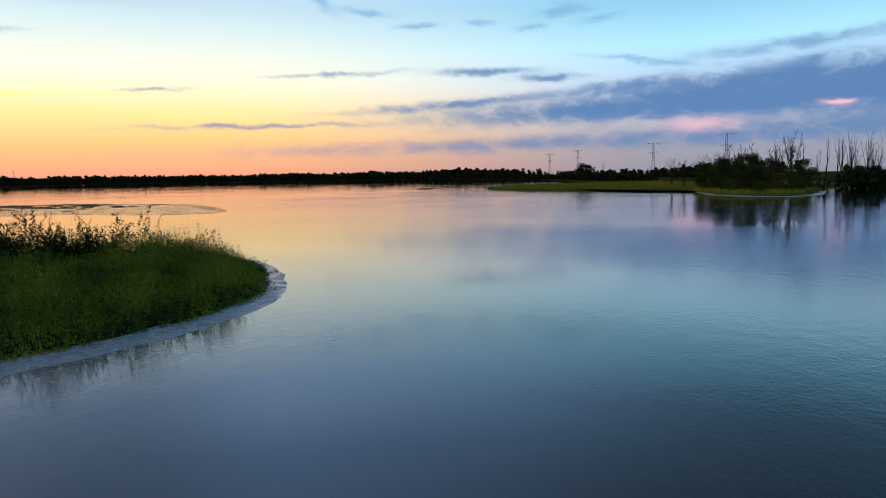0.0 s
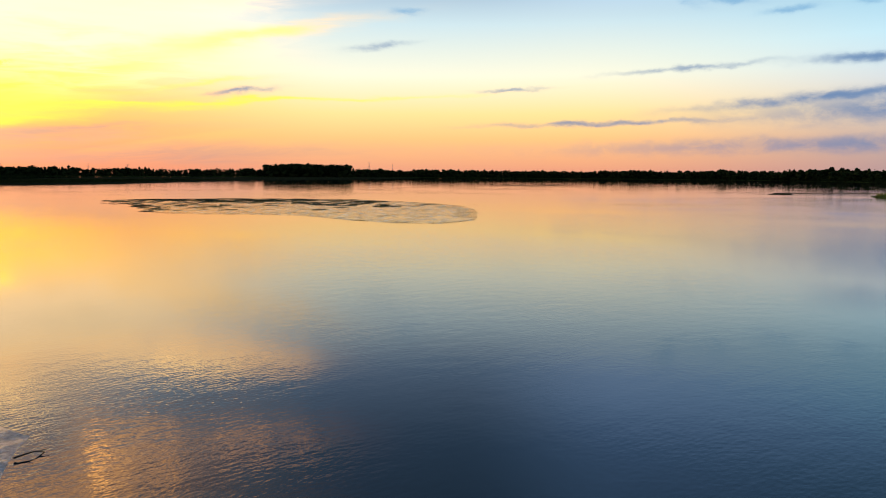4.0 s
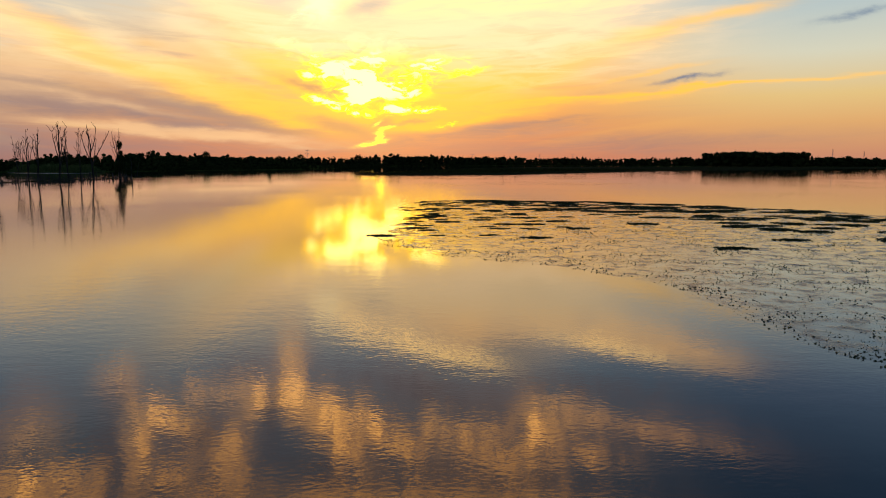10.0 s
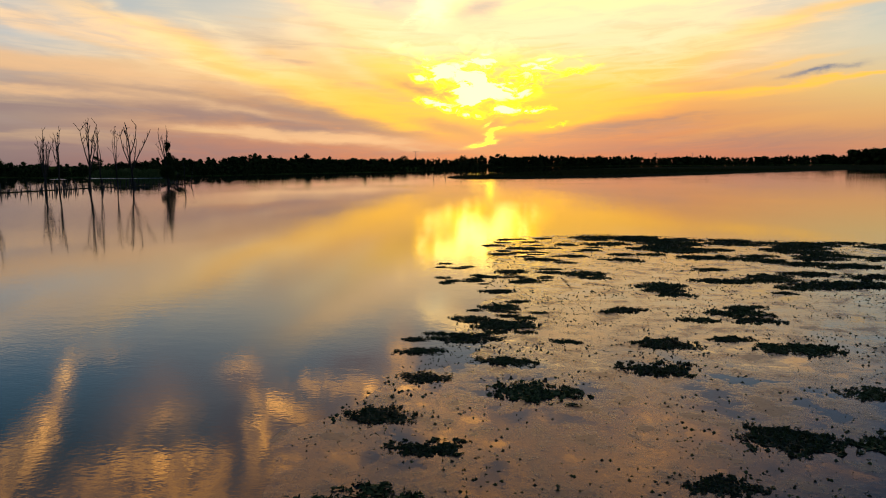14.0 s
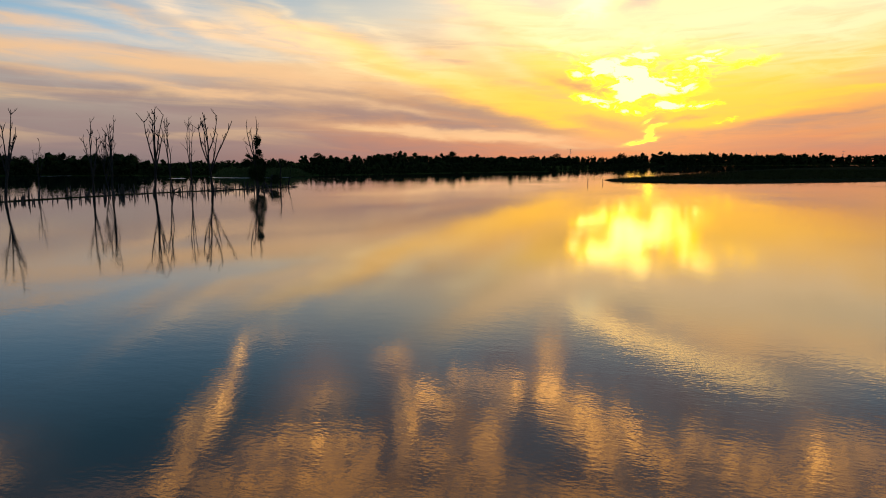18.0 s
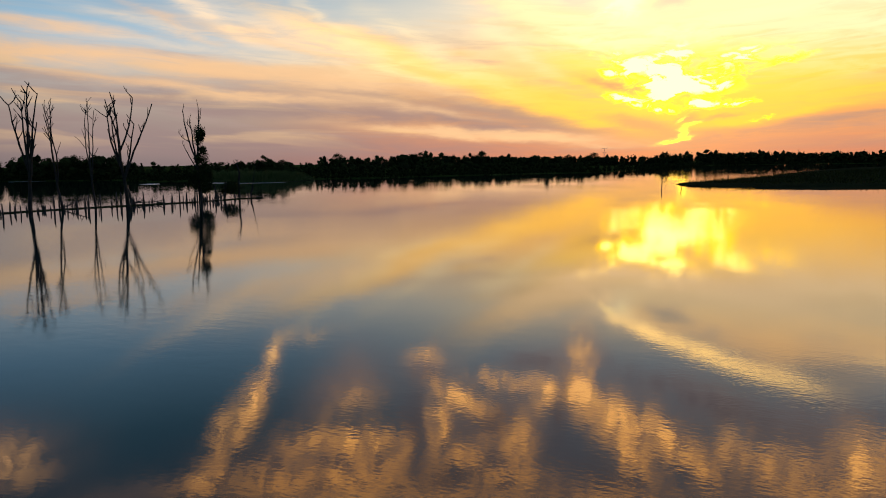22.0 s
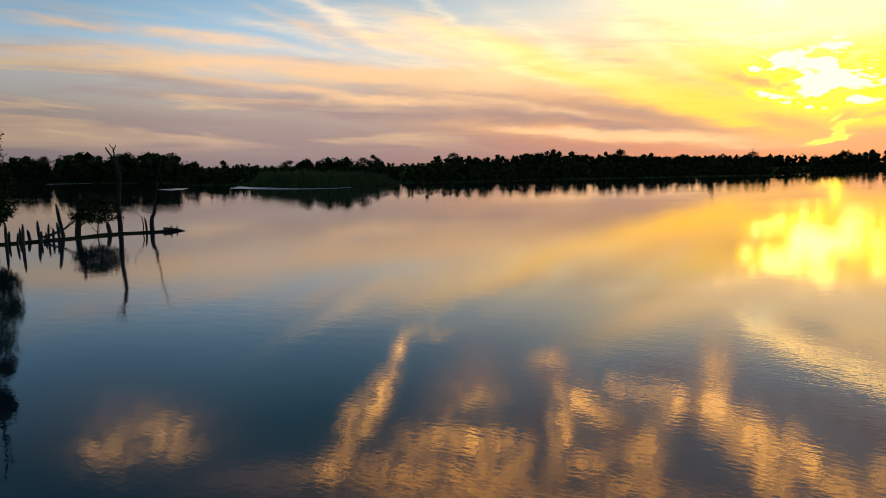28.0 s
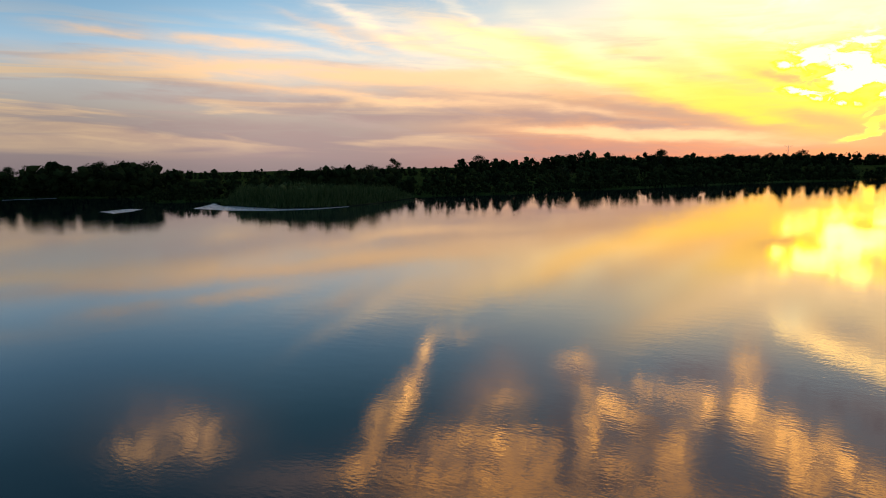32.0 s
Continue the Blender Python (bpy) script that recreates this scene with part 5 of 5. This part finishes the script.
# ---- power pylons ----
def pylon(loc, turn, label):
    top = empty("power_pylon", (loc[0], loc[1], .6), turn)
    tagged(top, label, "pylon", "power pylons")
    for sx in (-1, 1):
        for sy in (-1, 1):
            part("leg", mesh_from("leg", *tube([(sx * 4.6, sy * 4.6, 0), (sx * 1.5, sy * 1.5, 27), (sx * .7, sy * .7, 54)], [.3, .24, .18], 4), M_STEEL), top)
    for z, w in ((9, 3.6), (18, 2.55), (27, 1.5), (34, 1.3), (41, 1.1), (48, .9)):
        c = [(-w, -w, z), (w, -w, z), (w, w, z), (-w, w, z)]
        part("brace", mesh_from("brace", *merge([tube([c[i], c[(i + 1) % 4]], [.13, .13], 4) for i in range(4)] + [tube([c[0], (w * .7, w * .7, z + 7)], [.11, .11], 4), tube([c[1], (-w * .7, w * .7, z + 7)], [.11, .11], 4)]), M_STEEL), top)
    for z, half, lift in ((53, 11.5, 1.6), (39, 8.2, .8)):
        arm = part("crossarm", mesh_from("crossarm", *merge([tube([(-half, 0, z + lift), (-half * .8, 0, z), (half * .8, 0, z), (half, 0, z + lift)], [.2, .28, .28, .2], 4), tube([(-half * .8, 0, z), (0, 0, z - 2.4), (half * .8, 0, z)], [.14, .18, .14], 4)]), M_STEEL), top)
        for x in (-half * .95, -half * .55, half * .55, half * .95):
            part("insulator", mesh_from("insulator", *tube([(x, 0, z - .1), (x, 0, z - 1.2), (x, 0, z - 3.2)], [.12, .2, .12], 5), M_STEEL), arm)
    return top


first = pylon((1162, 78), 80, "tall grey steel lattice power pylon beyond the meadows")
for x, y, turn in ((946, -25, 80), (1400, 240, 70), (1604, 341, 70), (2800, 380, 70), (2020, 2660, 40), (1658, 2335, 40), (2020, 2660, 40), (1040, 4100, 20), (1210, 3990, 20), (-207, 2903, 0), (650, 4200, 10)):
    copy_thing(first, pose(x, y, .6, 0, 0, turn))

# ================= mud flat: weed mats and tufts =================
def weed_mesh(k):
    """A low ragged mat of weed: a lumpy sheet with holes."""
    g = np.random.default_rng(800 + k)
    nx, ny, c = 46, 34, .062
    v, f, idx = [], [], {}

    def vert(i, j):
        if (i, j) not in idx:
            idx[i, j] = len(v)
            v.append(((i - nx / 2) * c + g.normal(0, .03), (j - ny / 2) * c + g.normal(0, .03), max(.0, g.normal(.02, .018))))
        return idx[i, j]

    for i in range(nx):
        for j in range(ny):
            x, y = (i - nx / 2) * c, (j - ny / 2) * c
            r = math.hypot(x / 1.25, y / .95) + .5 * noise.noise((x * 1.5 + 7 * k, y * 1.5, k)) + .6 * noise.noise((x * 4, y * 4 + 3 * k, k + 4)) + .5 * noise.noise((x * 9, y * 9, k + 8))
            if r < .7 and g.uniform() < .86:
                f.append((vert(i, j), vert(i + 1, j), vert(i + 1, j + 1), vert(i, j + 1)))
    n = len(f)
    for _ in range(620):
        q = f[int(g.integers(0, n))]
        x, y = v[q[0]][0] + g.normal(0, .03), v[q[0]][1] + g.normal(0, .03)
        a, w, h = g.uniform(0, 6.283), g.uniform(.025, .06), g.uniform(.03, .085)
        o = len(v)
        v += [(x - math.cos(a) * w, y - math.sin(a) * w, .004), (x + math.cos(a) * w, y + math.sin(a) * w, .004), (x + g.normal(0, .03), y + g.normal(0, .03), h)]
        f.append((o, o + 1, o + 2))
    return mesh_from("weed_mat", v, f, M_ALGAE)


WEEDS = [weed_mesh(k) for k in range(10)]
rng = np.random.default_rng(820)


def weed_mat(x, y, s):
    ob = new("weed_mat", WEEDS[int(rng.integers(0, 10))])
    ob.matrix_world = pose(x, y, .012, 0, 0, rng.choice([0, 180]) + rng.normal(0, 12)) @ Matrix.Diagonal((s, s * rng.uniform(.65, .95), min(1.2, s), 1))
    return tagged(ob, "dark green mat of water weed on wet mud", "weed mat", "weed mats on the mud flat")


NEAR_A = [(77.3, 132.4), (76.5, 135.2), (74.7, 128.8), (82.4, 129.5), (80.8, 134.5), (81.7, 137.3), (81.3, 142.4), (85.6, 136.8), (84.0, 138.0), (85.9, 140.8), (83.8, 140.8), (86.4, 143.1), (78.5, 137.5),
          (76.5, 139.8), (76.5, 142.8), (84.3, 145.8), (81.0, 151.5), (78.6, 162.4), (79.3, 156.8), (75.9, 150.5), (86.7, 162.5), (90.9, 165.2), (88.2, 153.1)]
NEAR_B = [(97.2, 164.3), (98.1, 158.5), (89.2, 146.3), (73.7, 126.4), (80.9, 125.4), (83.6, 125.0), (82.6, 118.0), (70.6, 120.4), (79.2, 120.1), (75.0, 120.1), (84.7, 129.3), (82.2, 130.0), (80.2, 127.4),
          (87.1, 126.5), (85.7, 132.7), (85.0, 137.2), (85.7, 142.0), (90.4, 137.9), (94.9, 141.3), (88.1, 132.6), (88.0, 125.0)]
CLUSTER = [(76.3, 165.1), (77.5, 162.4), (78.8, 159.5), (80.2, 156.9), (81.7, 159.5), (83.6, 162.5), (80.2, 152.9), (81.4, 151.2), (79.9, 163.7), (81.7, 165.8), (85.5, 166.6)]
LOOSE = [(73.9, 154.4), (75.0, 150.5), (74.3, 148.8), (75.6, 149.3), (77.2, 150.5), (78.3, 150.0), (76.3, 142.3), (77.3, 142.8), (75.9, 140.3), (76.8, 139.4), (75.1, 138.5), (75.7, 138.4), (77.4, 141.1), (74.5, 137.8)]
BACK = [(107.4, 147.4), (107.8, 142.7), (114.1, 150.0), (111.8, 140.5), (117.0, 145.0), (114.5, 136.3), (119.6, 140.4), (118.6, 134.3), (118.4, 130.7), (105.5, 134.5), (108.0, 130.9), (111.8, 129.1), (105.3, 152.7), (100.9, 150.0)]
FAR_EDGE = [(78.5, 168.2), (80.3, 168.6), (77.1, 165.9), (79.1, 166.2), (78.9, 161.5), (80.4, 162.4), (79.4, 160.2), (82, 160.8), (78.4, 158.2), (81.4, 158), (83.4, 163), (80.6, 155.6), (83, 157)]
SCALES = [1.25, .95, .9, 1.2, 1.15, 1.1, 1.0, 1.3, .8, 1.0, .8, .9, .55]
for k, (x, y) in enumerate(NEAR_A + NEAR_B):
    weed_mat(x, y, SCALES[k % 13] * (.62 if (x, y) in ((79.2, 120.1), (75.0, 120.1), (80.2, 127.4), (75.9, 150.5)) else .82))
for x, y in ((74.2, 133.5), (73.8, 136.2), (75.2, 140.8), (76.4, 146.4), (77.2, 152.2), (76.9, 159.4), (73.4, 130.6), (75.4, 137.8), (74.6, 124.4), (77.8, 149)):
    weed_mat(x, y, rng.uniform(.6, .9))
for x, y in CLUSTER:
    for _ in range(2):
        weed_mat(x + rng.normal(0, .7), y + rng.normal(0, 1.2), rng.uniform(.4, .7))
STRAY = []
for x, y in LOOSE:
    for _ in range(4):
        STRAY.append((x + rng.normal(0, .45), y + rng.normal(0, .6), rng.uniform(.22, .42)))
for x, y in BACK:
    for _ in range(2):
        weed_mat(x + rng.normal(0, 2.0), y + rng.normal(0, 2.2), rng.uniform(1.0, 1.8))
for x, y in FAR_EDGE:
    weed_mat(x, y, rng.uniform(.35, .6))
flat_x, flat_y = rng.uniform(76, 126, 4000), rng.uniform(100, 170, 4000)
ok = in_poly(flat_x, flat_y, inward(MUDFLAT, 1.5))
made = 0
for x, y in zip(flat_x[ok], flat_y[ok]):
    dense = .02 + .95 * max(0, (y - 138) / 32) ** 1.5 + (.3 if noise.noise((x * .12, y * .2, 3)) > .1 and y > 112 else 0)
    if made < 180 and rng.uniform() < dense and (y > 144 or x > 90) and x > 84:
        STRAY.append((x, y, rng.uniform(.5, 1.5))) if made % 2 else weed_mat(x, y, rng.uniform(.6, 1.6))
        made += 1


def stray_mats(rows):
    """The small and far weed mats, joined into one mesh."""
    vs, fs, off = [], [], 0
    for k, (x, y, size) in enumerate(rows):
        me = WEEDS[k % 10]
        v = np.array([q.co[:] for q in me.vertices]) * (size, size * .8, min(1.2, size)) + (x, y, .012)
        vs.append(v)
        fs += [tuple(i + off for i in p.vertices) for p in me.polygons]
        off += len(v)
    ob = new("weed_scraps", mesh_from("weed_scraps", np.concatenate(vs), fs, M_ALGAE))
    return tagged(ob, "loose scraps of dark water weed on wet mud", "water weed", kind="stuff")


stray_mats(STRAY)


def tufts(name, count, size, region, label, seed, cluster):
    g = np.random.default_rng(seed)
    xs, ys = [p[0] for p in region], [p[1] for p in region]
    x, y = g.uniform(min(xs), max(xs), count * 6), g.uniform(min(ys), max(ys), count * 6)
    ok = in_poly(x, y, region)
    x, y = x[ok], y[ok]
    dense = np.array([noise.noise((a * cluster, b * cluster * 1.6, seed)) for a, b in zip(x, y)])
    ok = g.uniform(-.2, .5, len(x)) < dense
    x, y = x[ok][:count], y[ok][:count]
    n = len(x)
    s, h = size * g.uniform(.4, 1.3, n), size * g.uniform(.35, 1.05, n)
    ang = g.uniform(0, 6.283, n)
    v = np.stack([np.stack([x + s * np.cos(ang + q), y + s * np.sin(ang + q), np.full(n, .006)], 1) for q in (0, 2.09, 4.19)] + [np.stack([x, y, h], 1)], 1).reshape(-1, 3)
    i = np.arange(n) * 4
    f = np.concatenate([np.stack([i, i + 1, i + 3], 1), np.stack([i + 1, i + 2, i + 3], 1), np.stack([i + 2, i, i + 3], 1)]).tolist()
    return tagged(new(name, mesh_from(name, v, f, M_ALGAE)), label, "water weed", kind="stuff")


FLAT_IN = inward(MUDFLAT, .6)
tufts("weed_tufts", 20000, .055, FLAT_IN, "scattered small dark weed tufts on the mud", 830, .35)
tufts("weed_crumbs", 36000, .03, FLAT_IN, "fine dark weed crumbs strewn over the mud", 831, .18)

# ---- clods on the island's rim ----
rng = np.random.default_rng(850)
for k in range(110):
    u = rng.uniform(0, 1)
    x, y = 36.9 - 9 * u + rng.normal(0, .25), 27.4 - 7.4 * u + rng.normal(0, .25)
    bm = bmesh.new()
    bmesh.ops.create_icosphere(bm, subdivisions=1, radius=.04 + .06 * rng.uniform() ** 2)
    for v in bm.verts:
        v.co *= 1 + .35 * noise.noise(v.co * 9 + Vector((k, 0, 0)))
        v.co.z *= .55
    me = bpy.data.meshes.new("mud_clod")
    bm.to_mesh(me), bm.free()
    me.materials.append(M_DARKLAND)
    ob = new("mud_clod", me)
    ob.location = (x, y, .075)
    tagged(ob, "dark clod of earth on the pale mud rim", "clod", "clods on the mud rim")
for k, (x, y, L, turn) in enumerate(((28.3, 19.5, 1.2, 15), (36.6, 26.2, .7, 20), (33.2, 23.0, .8, 40), (38.9, 28.8, .6, 10))):
    g = np.random.default_rng(870 + k)
    pts = limb_points(g, (-L / 2, 0, .03), (1, 0, .05), L, 5, .12, .0)
    pieces = [tube(pts, taper(.022, .01, 6), 6)]
    for j in (2, 4):
        tw = limb_points(g, pts[j], (.8, g.normal(0, .8), .25), L * .3, 3, .15, 0)
        pieces.append(tube(tw, taper(.011, .005, 4), 5))
    ob = new("stick", mesh_from("stick", *merge(pieces), M_STAKE))
    ob.matrix_world = pose(x, y, .03, 0, 0, turn)
    tagged(ob, "dark fallen stick on the pale mud rim", "stick", "sticks on the mud rim")
